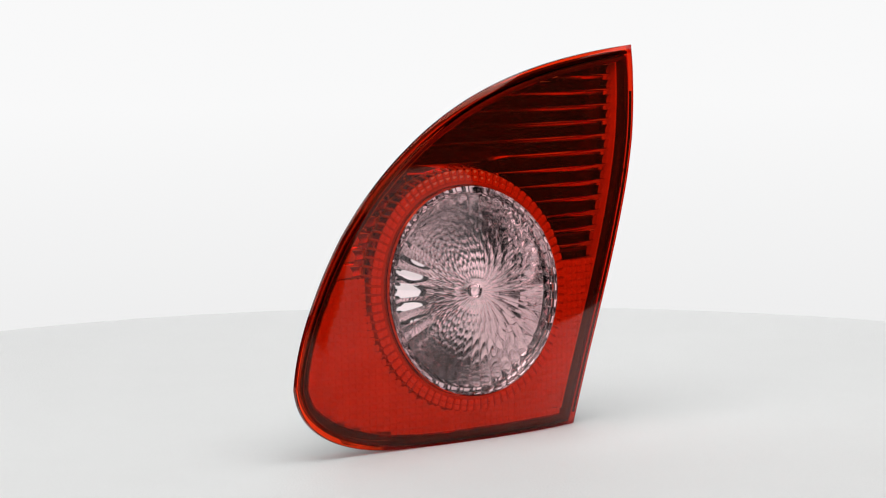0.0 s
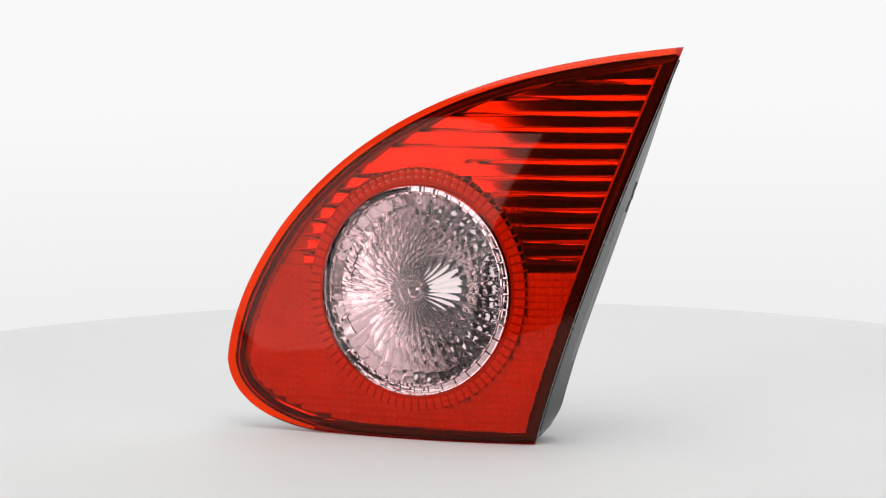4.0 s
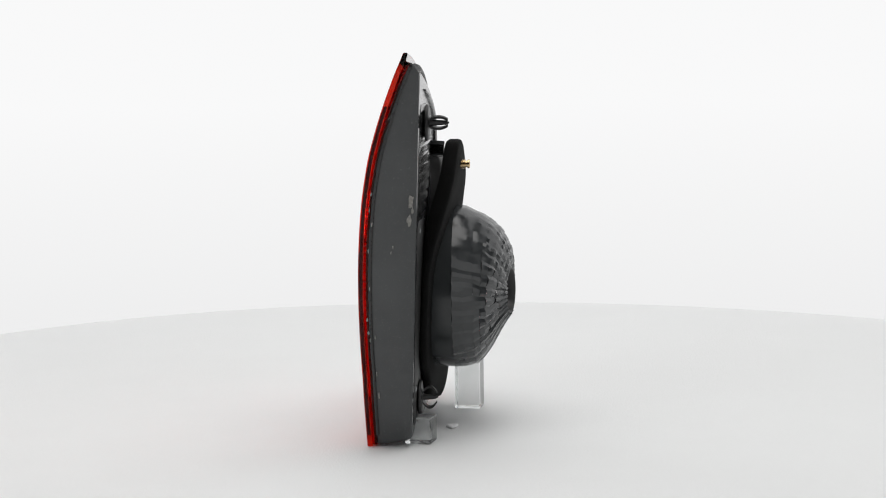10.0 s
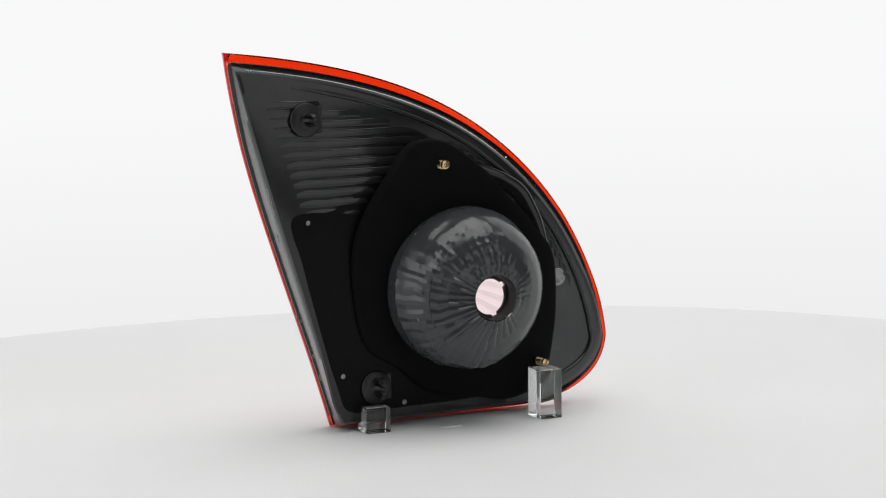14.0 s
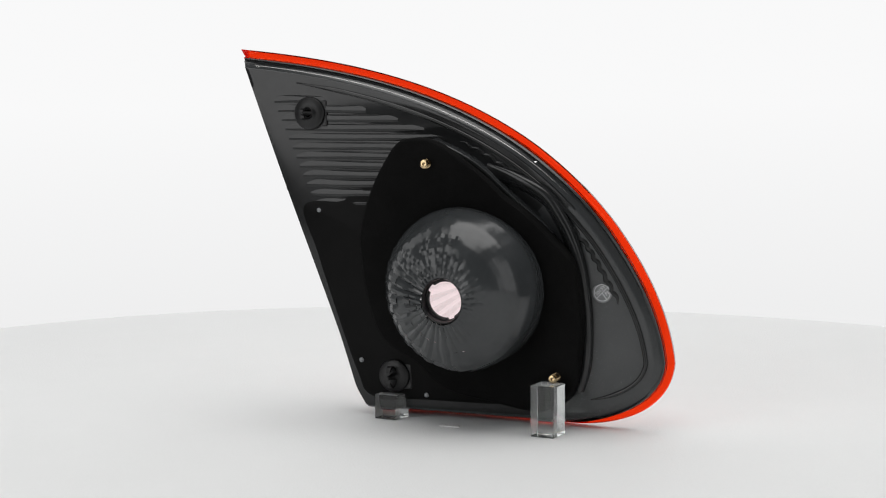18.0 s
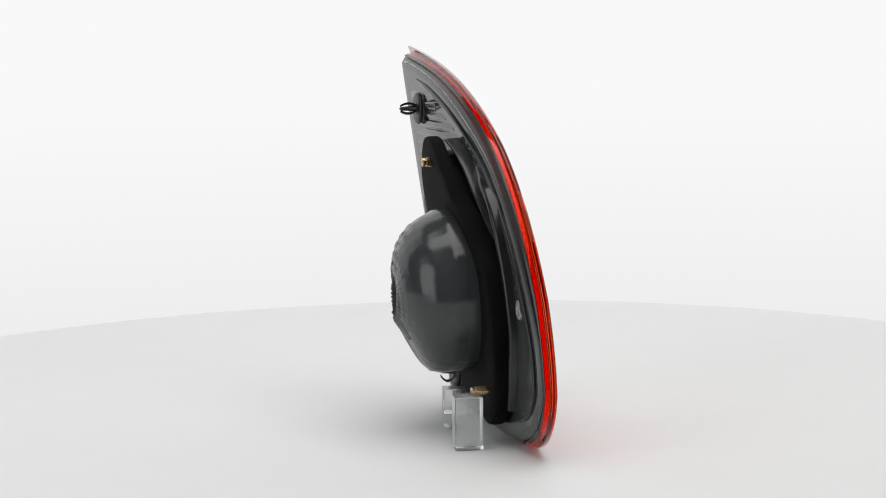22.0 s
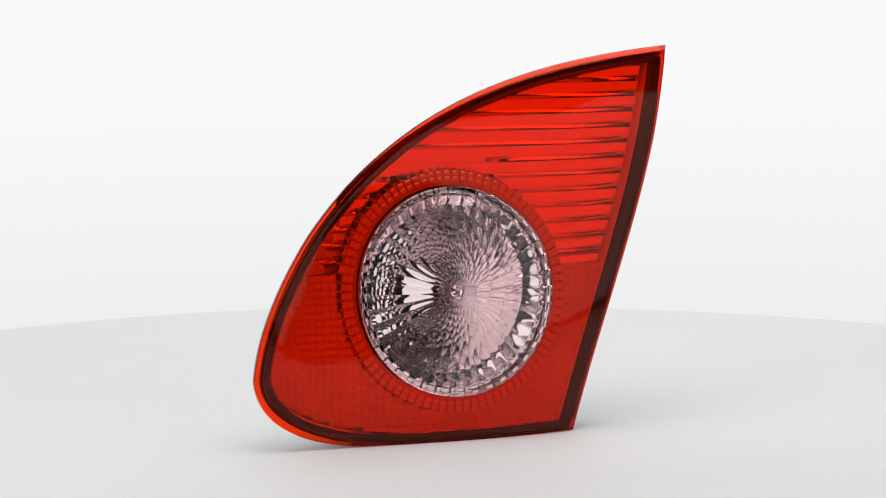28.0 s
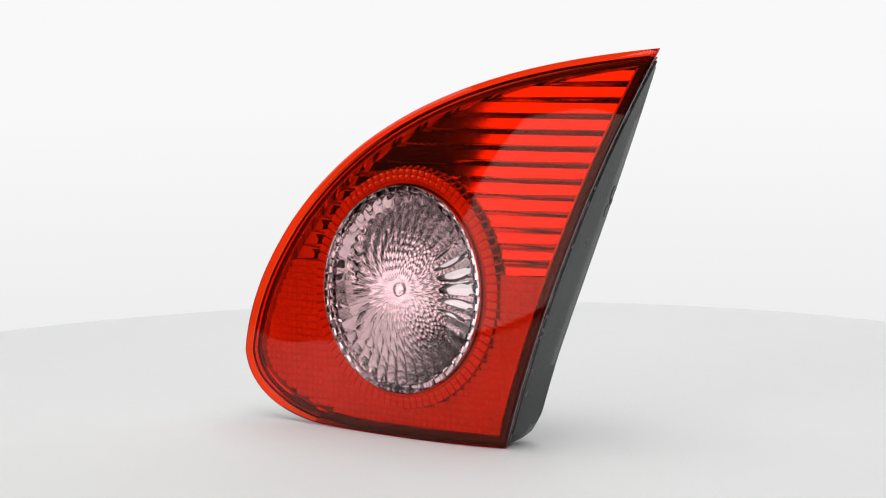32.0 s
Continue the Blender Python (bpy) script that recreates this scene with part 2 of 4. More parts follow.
def bezier(p, n):
    out = []
    for i in range(n):
        s = i / n
        out.append(tuple((1 - s) ** 3 * p[0][k] + 3 * (1 - s) ** 2 * s * p[1][k] + 3 * (1 - s) * s * s * p[2][k] + s ** 3 * p[3][k] for k in (0, 1)))
    return out


TIP, LEFT, LOW, CORNER, SHOULDER = (0.1236, 0.2002), (-0.1162, 0.0381), (-0.0578, 0.0020), (0.0522, 0.0019), (-0.0855, 0.1090)
SIDES = (((TIP, (0.0445, 0.1932), (-0.0337, 0.1759), SHOULDER), 64, "arc"),
         ((SHOULDER, (-0.1003, 0.0886), (-0.1137, 0.0638), LEFT), 26, "arc"),
         ((LEFT, (-0.1139, 0.0104), (-0.0807, 0.0024), LOW), 30, "arc"),
         ((LOW, (-0.0214, 0.0011), (0.0142, 0.0019), CORNER), 36, "foot"),
         ((CORNER, (0.0712, 0.0689), (0.0986, 0.1315), TIP), 64, "edge"))
OUTLINE, SIDE_OF = [], []
for _p, _n, _s in SIDES:
    OUTLINE += bezier(_p, _n)
    SIDE_OF += [_s] * _n
SHARP = (0, len(OUTLINE) - 64)     # the tip and the lower corner


def crossing(sides, z):
    """Where one kind of side passes a level: x, and how steeply it runs there."""
    for i in range(len(OUTLINE) - 1):
        (x0, z0), (x1, z1) = OUTLINE[i], OUTLINE[i + 1]
        if SIDE_OF[i] == sides and (z0 > z) != (z1 > z):
            return x0 + (x1 - x0) * (z - z0) / (z1 - z0), abs(z1 - z0) / math.hypot(x1 - x0, z1 - z0)
    return (-0.06 if z < 0.1 else 0.1236, 0.1) if sides == "arc" else (0.0522 if z < 0.1 else 0.1236, 1)


ARC_X = [crossing("arc", 0.005 * k)[0] for k in range(42)]
ARC_LEAN = [crossing("arc", 0.005 * k)[1] for k in range(42)]
EDGE_X = [crossing("edge", 0.005 * k)[0] for k in range(42)]


def inset(arc, foot=None, edge=None, left=0.0, flare=0.0):
    """The outline moved inwards, by a distance for each kind of side: more of the arc round the lower left, less of the straight edge towards its foot."""
    d = {"arc": arc, "foot": arc if foot is None else foot, "edge": arc if edge is None else edge}
    n, lines, out = len(OUTLINE), [], []
    for i in range(n):
        a, b = Vector(OUTLINE[i]), Vector(OUTLINE[(i + 1) % n])
        t = (b - a).normalized()
        inward = Vector((-t.y, t.x))       # the outline runs anticlockwise
        by = d[SIDE_OF[i]]
        if 98 <= i <= 124:
            k = (i - 98) / 26
            by = d["arc"] + (d["foot"] - d["arc"]) * k * k * (3 - 2 * k)
        by += left * max(0, min(1, (i - 45) / 30, (128 - i) / 16))
        if SIDE_OF[i] == "edge":
            swell = 0.2 * math.sin(math.pi * max(0, min(1, (a.y - 0.045) / 0.145)))
            by -= flare * (max(0, 1 - a.y / 0.2) * min(1, 0.25 + a.y / 0.022) + swell)
        lines.append((a + inward * by, t, inward, by))
    for i in range(n):
        p, t, m, e = lines[i - 1]
        q, u, w, g = lines[i]
        cross = t.x * u.y - t.y * u.x
        if abs(cross) < 0.08:
            out.append(tuple(Vector(OUTLINE[i]) + (m + w).normalized() * (e + g) / 2))
        else:
            s = ((q.x - p.x) * u.y - (q.y - p.y) * u.x) / cross
            out.append(tuple(p + t * s))
    # near the two sharp corners nothing may pass the mitre
    for c in SHARP:
        m = Vector(out[c])
        for step in (1, -1):
            along = (Vector(OUTLINE[(c + 2 * step) % n]) - Vector(OUTLINE[c])).normalized()
            for k in range(1, 16):
                if (Vector(out[(c + k * step) % n]) - m).dot(along) < 0.00002 * k:
                    out[(c + k * step) % n] = tuple(m + along * 0.00002 * k)
    return out


# the round window of clear plastic
WIN, WIN_RX, WIN_RZ = (-0.0108, 0.0778), 0.0506, 0.0532


def window_points(scale, like):
    """Points of the window's rim, in the directions of another outline's points."""
    out = []
    for x, z in like:
        a = math.atan2((z - WIN[1]) / WIN_RZ, (x - WIN[0]) / WIN_RX)
        out.append((WIN[0] + scale * WIN_RX * math.cos(a), WIN[1] + scale * WIN_RZ * math.sin(a)))
    return out


def between(a, b, s):
    return [(p[0] + (q[0] - p[0]) * s, p[1] + (q[1] - p[1]) * s) for p, q in zip(a, b)]


def raised(points, depth):
    return [(x, front(x, z) + depth, z) for x, z in points]


def raised_by(points, arc, other):
    """The same with a depth of its own along the arc; points follow the outline one by one."""
    n = len(points)
    out = []
    for i, (x, z) in enumerate(points):
        share = sum(SIDE_OF[(i + k) % n] == "arc" for k in range(-4, 5)) / 9
        out.append((x, front(x, z) + other + (arc - other) * share, z))
    return out


def spans(poly, z):
    """Where a level line lies inside a closed outline: pairs of x."""
    xs = []
    for i in range(len(poly)):
        (x0, z0), (x1, z1) = poly[i], poly[(i + 1) % len(poly)]
        if (z0 > z) != (z1 > z):
            xs.append(x0 + (x1 - x0) * (z - z0) / (z1 - z0))
    xs.sort()
    return [(xs[i], xs[i + 1]) for i in range(0, len(xs) - 1, 2)]


def free_spans(poly, z, scale):
    """The same, less the round window."""
    out = []
    h = 1 - ((z - WIN[1]) / (scale * WIN_RZ)) ** 2
    for a, b in spans(poly, z):
        if h <= 0:
            out.append((a, b))
            continue
        w = scale * WIN_RX * math.sqrt(h)
        if WIN[0] - w - a > 0.0015:
            out.append((a, WIN[0] - w))
        if b - WIN[0] - w > 0.0015:
            out.append((WIN[0] + w, b))
    return out


lamp = new("tail_light")
tagged(lamp, "red car tail light with round clear reverse window and dark housing", "tail light")


def red_lens():
    """A bowed shell: a flat flange stands out all along the arc, and a skirt runs back from it to the housing."""
    ring = window_points(1.0, OUTLINE)
    rim = inset(0.0044, 0.0016, 0.0010)
    steps = [k / 14 for k in range(15)]
    outer = [raised(between(ring, rim, s), 0.0) for s in steps]
    skirt = [raised_by(inset(0.0004, 0.0002, 0.0002), 0.0, 0.0), raised_by(inset(0.0, 0.0, -0.0001), 0.0004, 0.0004), raised_by(inset(0.0, 0.0, -0.0002), 0.0021, 0.0012),
             raised_by(inset(0.0004, 0.0001, -0.0002), 0.0025, 0.0020), raised_by(inset(0.0030, 0.0003, 0.0), 0.0026, 0.0026), raised_by(inset(0.0037, 0.0010, 0.0006), 0.0028, 0.0030),
             raised_by(inset(0.0040, 0.0007, 0.0), 0.0036, 0.0036), raised_by(inset(0.0044, 0.0012, 0.0), 0.0050, 0.0052), raised_by(inset(0.0054, 0.0024, 0.0014), 0.0050, 0.0052), raised(inset(0.0052, 0.0022, 0.0014), 0.0024)]
    inner = [raised(between(ring, inset(0.0052, 0.0022, 0.0014), s), 0.0024) for s in reversed(steps)]
    v, f = grid(outer + skirt + inner)
    n = len(OUTLINE)
    last = (len(v) // n - 1) * n
    f += [(last + i, last + (i + 1) % n, (i + 1) % n, i) for i in range(n)]
    me = mesh_of("red_lens", v, f, RED_LENS)
    me.materials.append(RED_RIM)
    me.materials.append(RED_EDGE)
    first = (len(outer) - 1) * n
    for k in range(first, first + len(skirt) * n):
        me.polygons[k].material_index = 1 if SIDE_OF[k % n] == "arc" and 0 < k % n < 116 else 2
    me = sharpen(outward(me), 40)
    lens = part("red_lens", me, lamp, "glossy translucent red plastic lens")
    # added opaque strip between flange and face, along the arc, to stop light inside
    a, b = raised(inset(0.0049), 0.0004), raised(inset(0.0051), 0.0022)
    v, f = grid([a[44:118], b[44:118]], False)
    part("rim_light_stop", mesh_of("rim_light_stop", v, f, STOP_RED), lens, "added deep red strip that stops light inside the rim")


def clear_window():
    """One piece of clear plastic: smooth outside, radial flutes and a small hub inside, and a notched skirt round its rim."""
    per, flutes = 16, 40
    n = per * flutes
    like = [(WIN[0] + WIN_RX * math.cos(2 * math.pi * i / n), WIN[1] + WIN_RZ * math.sin(2 * math.pi * i / n)) for i in range(n)]
    rows = [raised(window_points(s, like), d) for s, d in ((0.003, 0), (0.1, 0), (0.3, 0), (0.5, 0), (0.7, 0), (0.86, 0), (0.95, 0), (0.988, 0.0), (0.998, 0.0005), (0.998, 0.0050), (0.985, 0.0060))]

    def inside(s, d, wave):
        row = []
        for i, (x, z) in enumerate(window_points(s, like)):
            row.append((x, front(x, z) + d + wave(i), z))
        return row

    def notch(i):
        return 0.0008 if (i % per) < per // 2 else -0.0008

    def groove(s):
        return lambda i: 0.0010 * s * (0.25 + 0.75 * s) * abs(math.sin(math.pi * i / per))

    rows += [inside(0.982, 0.0062, notch), inside(0.935, 0.0060, notch), inside(0.930, 0.0056, lambda i: 0), inside(0.915, 0.0030, lambda i: 0)]
    rows += [inside(s, 0.0026, groove(s)) for s in (0.905, 0.85, 0.75, 0.65, 0.55, 0.45, 0.36, 0.28, 0.20, 0.14, 0.09, 0.068)]
    rows += [inside(s, d, lambda i: 0) for s, d in ((0.064, 0.0030), (0.062, 0.0058), (0.054, 0.0062), (0.003, 0.0062))]
    v, f = grid(rows, True, True)
    me = outward(mesh_of("clear_window", v, f, PINK_CLEAR))
    me.materials.append(PINK_FACE)
    for k in range(8 * n):
        me.polygons[k].material_index = 1
    part("clear_window", sharpen(me, 38), lamp, "faintly pink clear plastic window with radial flutes inside")


def axis_at(y):
    """The bowl's axis drops a little from the window to the bulb hole."""
    s = max(0, min(1, (y + 0.031) / 0.037))
    t = max(0, min(1, (y - 0.006) / 0.024))
    return WIN[0] + (-0.0078 - WIN[0]) * s - 0.0002 * t, WIN[1] + (0.0755 - WIN[1]) * s - 0.0030 * t


def bowl_ring(r, y, n):
    x0, z0 = axis_at(y)
    return [(x0 + r * math.cos(2 * math.pi * i / n), y, z0 + r * math.sin(2 * math.pi * i / n)) for i in range(n)]


def mirror_bowl():
    """The silvered inside of the bowl: a ring of short blocks at its mouth, a drum of tall facets, then a dome of small bulging ones."""
    rng = random.Random(5)
    prof = [(0.0, 0.0)] + [(math.sqrt(0.041 * (0.0300 - y)), y) for y in (-0.017, -0.006, 0.003, 0.0100, 0.0155, 0.0200, 0.0238, 0.0262)]
    n = 40

    def spot(j, q):
        a = 2 * math.pi * q / n
        if j < 1:
            x, z = WIN[0] + 0.908 * WIN_RX * math.cos(a), WIN[1] + 0.908 * WIN_RZ * math.sin(a)
            return Vector((x, min(front(x, z) + 0.0070, -0.0195), z))
        r, y = prof[j]
        x0, z0 = axis_at(y)
        return Vector((x0 + r * math.cos(a), y, z0 + r * math.sin(a)))

    verts, faces = [], []
    for j in range(len(prof) - 1):
        many = 2 if j == 0 else 1
        sub = 5 if j == 1 else 4
        for i in range(n * many):
            shift = 0.5 * (j % 2) if j > 1 else 0
            a0, a1 = i / many + shift, (i + 1) / many + shift
            quad = [spot(j, a0), spot(j, a1), spot(j + 1, a1), spot(j + 1, a0)]
            normal = (quad[1] - quad[0]).cross(quad[3] - quad[0]).normalized()
            mid = (quad[0] + quad[2]) / 2
            if normal.dot(Vector((WIN[0] - mid.x, -0.02, WIN[1] - mid.z))) < 0:
                normal = -normal
            h = (0.0002, 0.0002, 0.00026, 0.00026, 0.00026, 0.00024, 0.0002, 0.00018)[j] * (1 + 0.4 * rng.uniform(-1, 1))
            tilt = (0.0003, 0.00012, 0.00022, 0.00022, 0.00022, 0.00020, 0.00016, 0.00012)[j]
            tx, ty = rng.uniform(-1, 1) * tilt, rng.uniform(-1, 1) * tilt
            at = len(verts)
            for b in range(sub + 1):
                for a in range(sub + 1):
                    u, v = a / sub, b / sub
                    p = quad[0].lerp(quad[1], u).lerp(quad[3].lerp(quad[2], u), v)
                    bulge = (1 - (2 * u - 1) ** 2) * (0.7 + 0.3 * (1 - (2 * v - 1) ** 2))
                    verts.append(p + normal * (bulge * h + tx * (u - 0.5) + ty * (v - 0.5)))
            for b in range(sub):
                for a in range(sub):
                    k = at + b * (sub + 1) + a
                    faces.append((k, k + 1, k + sub + 2, k + sub + 1))
    me = mesh_of("mirror_bowl", verts, faces, PALE_CHROME, True)
    part("mirror_bowl", sharpen(me, 28), lamp, "silvered faceted reflector bowl behind the clear window")
    # black ring added in place of the dark reflection round the bulb hole
    rows = [bowl_ring(r, y, 72) for r, y in ((0.0126, 0.0264), (0.0118, 0.0262), (0.0106, 0.0256), (0.0103, 0.0260), (0.0103, 0.0280))]
    v, f = grid(rows)
    part("dark_ring", sharpen(mesh_of("dark_ring", v, f, CLIP_BLACK), 40), lamp, "added black ring for the dark reflection round the bulb hole")
    like = [(WIN[0] + WIN_RX * math.cos(2 * math.pi * i / 120), WIN[1] + WIN_RZ * math.sin(2 * math.pi * i / 120)) for i in range(120)]
    # thin silvered band in the joint between window and red lens
    rows = [raised(window_points(q, like), d) for q, d in ((1.0005, 0.0004), (1.0005, 0.0048), (1.0060, 0.0048), (1.0060, 0.0026))]
    v, f = grid(rows)
    part("joint_band", sharpen(mesh_of("joint_band", v, f, PALE_CHROME), 40), lamp, "thin silvered band round the window")
    # silvered ring behind the window's notched skirt
    rows = [raised(window_points(q, like), d) for q, d in ((0.906, 0.0070), (0.915, 0.0080), (1.000, 0.0080), (1.006, 0.0070), (1.008, 0.0030))]
    v, f = grid(rows)
    part("window_ring", sharpen(mesh_of("window_ring", v, f, CHROME), 40), lamp, "silvered ring round the clear window")


def flutes():
    """Stepped silvered louvres behind the upper lens."""
    region = inset(0.0083, 0.0060, 0.0072, 0.0016)
    low, pitch, count = 0.0860, 0.00795, 14
    for k in range(count):
        z0 = low + k * pitch
        for side in range(2):
            rows_z = [z0 + pitch * s for s in (0.0, 0.105, 0.21, 0.32, 0.41, 0.44, 0.47, 0.62, 0.80, 0.995, 1.0)]
            cols = 28
            rows = []
            for q, z in enumerate(rows_z):
                sp = free_spans(region, min(z, 0.1925), 1.185)
                mid_sp = free_spans(region, min(z0 + pitch / 2, 0.1925), 1.185)
                if side >= len(mid_sp):
                    rows = []
                    break
                if side < len(sp) and len(sp) == len(mid_sp):
                    a, b = sp[side]
                else:
                    a, b = mid_sp[side]
                row = []
                for i in range(cols):
                    x = a + (b - a) * i / (cols - 1)
                    u = i / (cols - 1)
                    thin = 0.66 + 0.34 * u
                    here = front(x, z0 + pitch * 0.6) + 0.0085
                    above = front(x, z0 + pitch * 1.6) + 0.0085
                    lip = here - 0.0013
                    s = (1.0, 0.76, 0.48, 0.20, 0.02, 0.02, 0.88, 1.0, 1.0, 0.97, 0.97)[q]
                    if k == 7 and q < 7 and abs(x - WIN[0]) < 0.036:
                        s += (1 - s) * min(1, (0.036 - abs(x - WIN[0])) / 0.010)     # the lip dies out above the collar
                    deep = above + 0.0005 if q == 10 else lip + (here + 0.0005 - lip) * s
                    row.append((x, min(deep, rear(x, z) - 0.0008), z0 + (z - z0) * thin if q < 7 else z))
                rows.append(row)
            if rows:
                v, f = grid(rows, False)
                me = sharpen(mesh_of("flute", v, f, CHROME), 18)
                # the louvres are polished flatter than the bowed lens: even out their shading sideways
                bent = []
                for c in me.corner_normals:
                    w = Vector(c.vector)
                    side_slope = -0.05 + 0.55 * (w.x / abs(w.y) + 0.05) if abs(w.y) > 0.3 else 0
                    bent.append(Vector((side_slope * abs(w.y), w.y, w.z)).normalized() if abs(w.y) > 0.3 else w)
                me.normals_split_custom_set(bent)
                part("flute", me, lamp)


def louvre_filler():
    """The plain silvered strip above the collar, between the two halves of a louvre."""
    rows = []
    for z, deep in ((0.1375, 0.0090), (0.1388, 0.0090), (0.1400, 0.0090), (0.1417, 0.0090)):
        rows.append([(WIN[0] - 0.027 + 0.054 * i / 20, front(WIN[0] - 0.027 + 0.054 * i / 20, z) + deep, z) for i in range(21)])
    v, f = grid(rows, False)
    part("louvre_filler", mesh_of("louvre_filler", v, f, CHROME), lamp, "plain silvered strip above the collar")


def reflex_field():
    """The lower part: a carpet of small prisms on a backing plate."""
    region = inset(0.0081, 0.0056, 0.0068, 0.0016)
    pitch, verts, faces = 0.0037, [], []
    z = 0.0070
    while z < 0.0850:
        for a, b in free_spans(region, z + pitch / 2, 1.155):
            for i in range(math.floor(a / pitch), math.ceil(b / pitch)):
                x0, x1, z0, z1 = max(a, pitch * i), min(b, pitch * (i + 1)), z + 0.0001, z + pitch - 0.0001
                if x1 - x0 < 0.0017:
                    continue
                c = 0.0005
                at = len(verts)
                for x, q in ((x0 + c, z0), (x1 - c, z0), (x1, z0 + c), (x1, z1 - c), (x1 - c, z1), (x0 + c, z1), (x0, z1 - c), (x0, z0 + c)):
                    verts.append((x, min(front(x, q) + 0.0062, rear(x, q) - 0.0010), q))
                xm, zm = (x0 + x1) / 2, (z0 + z1) / 2
                verts.append((xm, min(front(xm, zm) + 0.0050, rear(xm, zm) - 0.0022), zm))
                faces += [(at + k, at + (k + 1) % 8, at + 8) for k in range(8)]
        z += pitch
    part("reflex_prisms", mesh_of("reflex_prisms", verts, faces, REFLEX, False), lamp, "field of small reflector prisms", "stuff")
    rows = [[(x, min(front(x, z) + 0.0125, rear(x, z) - 0.0012), z) for x, z in between(window_points(1.04, OUTLINE), inset(0.0075, 0.0053, 0.0065), s)] for s in (0, 0.2, 0.4, 0.6, 0.8, 1)]
    v, f = grid(rows)
    part("backing_plate", mesh_of("backing_plate", v, f, REFLEX), lamp, "pale plate behind the prisms")


def bead_ring():
    """A raised collar round the window, behind the red lens: a pale top in low beads, and an outer wall in dark slots."""
    like = [(WIN[0] + WIN_RX * math.cos(2 * math.pi * i / 168), WIN[1] + WIN_RZ * math.sin(2 * math.pi * i / 168)) for i in range(168)]
    rows = [raised(window_points(q, like), d) for q, d in ((1.012, 0.0080), (1.012, 0.0036), (1.030, 0.0032), (1.085, 0.0040), (1.145, 0.0040), (1.150, 0.0048), (1.168, 0.0098))]
    v, f = grid(rows)
    me = mesh_of("window_collar", v, f, BEAD)
    me.materials.append(BORDER)
    for k in range(4 * 168, 6 * 168):
        me.polygons[k].material_index = 1
    collar = part("window_collar", sharpen(me, 35), lamp, "pale beaded collar round the bowl's mouth")
    n = 84
    bead = box_mesh("bead", (0.0033, 0.0018, 0.0028), REFLEX, 0.0008, 3)
    rib = box_mesh("rib", (0.0013, 0.0012, 0.0062), BEAD, 0.0004, 1)
    for i in range(n):
        a = 2 * math.pi * i / n
        for q in (1.046, 1.100):
            x, z = WIN[0] + q * WIN_RX * math.cos(a), WIN[1] + q * WIN_RZ * math.sin(a)
            ob = part("bead", bead, collar)
            ob.matrix_basis = pose(x, front(x, z) + 0.0038, z) @ Matrix.Rotation(-(a - math.pi / 2), 4, "Y")
        a += math.pi / n
        x, z = WIN[0] + 1.150 * WIN_RX * math.cos(a), WIN[1] + 1.150 * WIN_RZ * math.sin(a)
        ob = part("rib", rib, collar)
        ob.matrix_basis = pose(x, front(x, z) + 0.0040, z) @ Matrix.Rotation(-(a - math.pi / 2), 4, "Y") @ Matrix.Rotation(radians(-80), 4, "X")


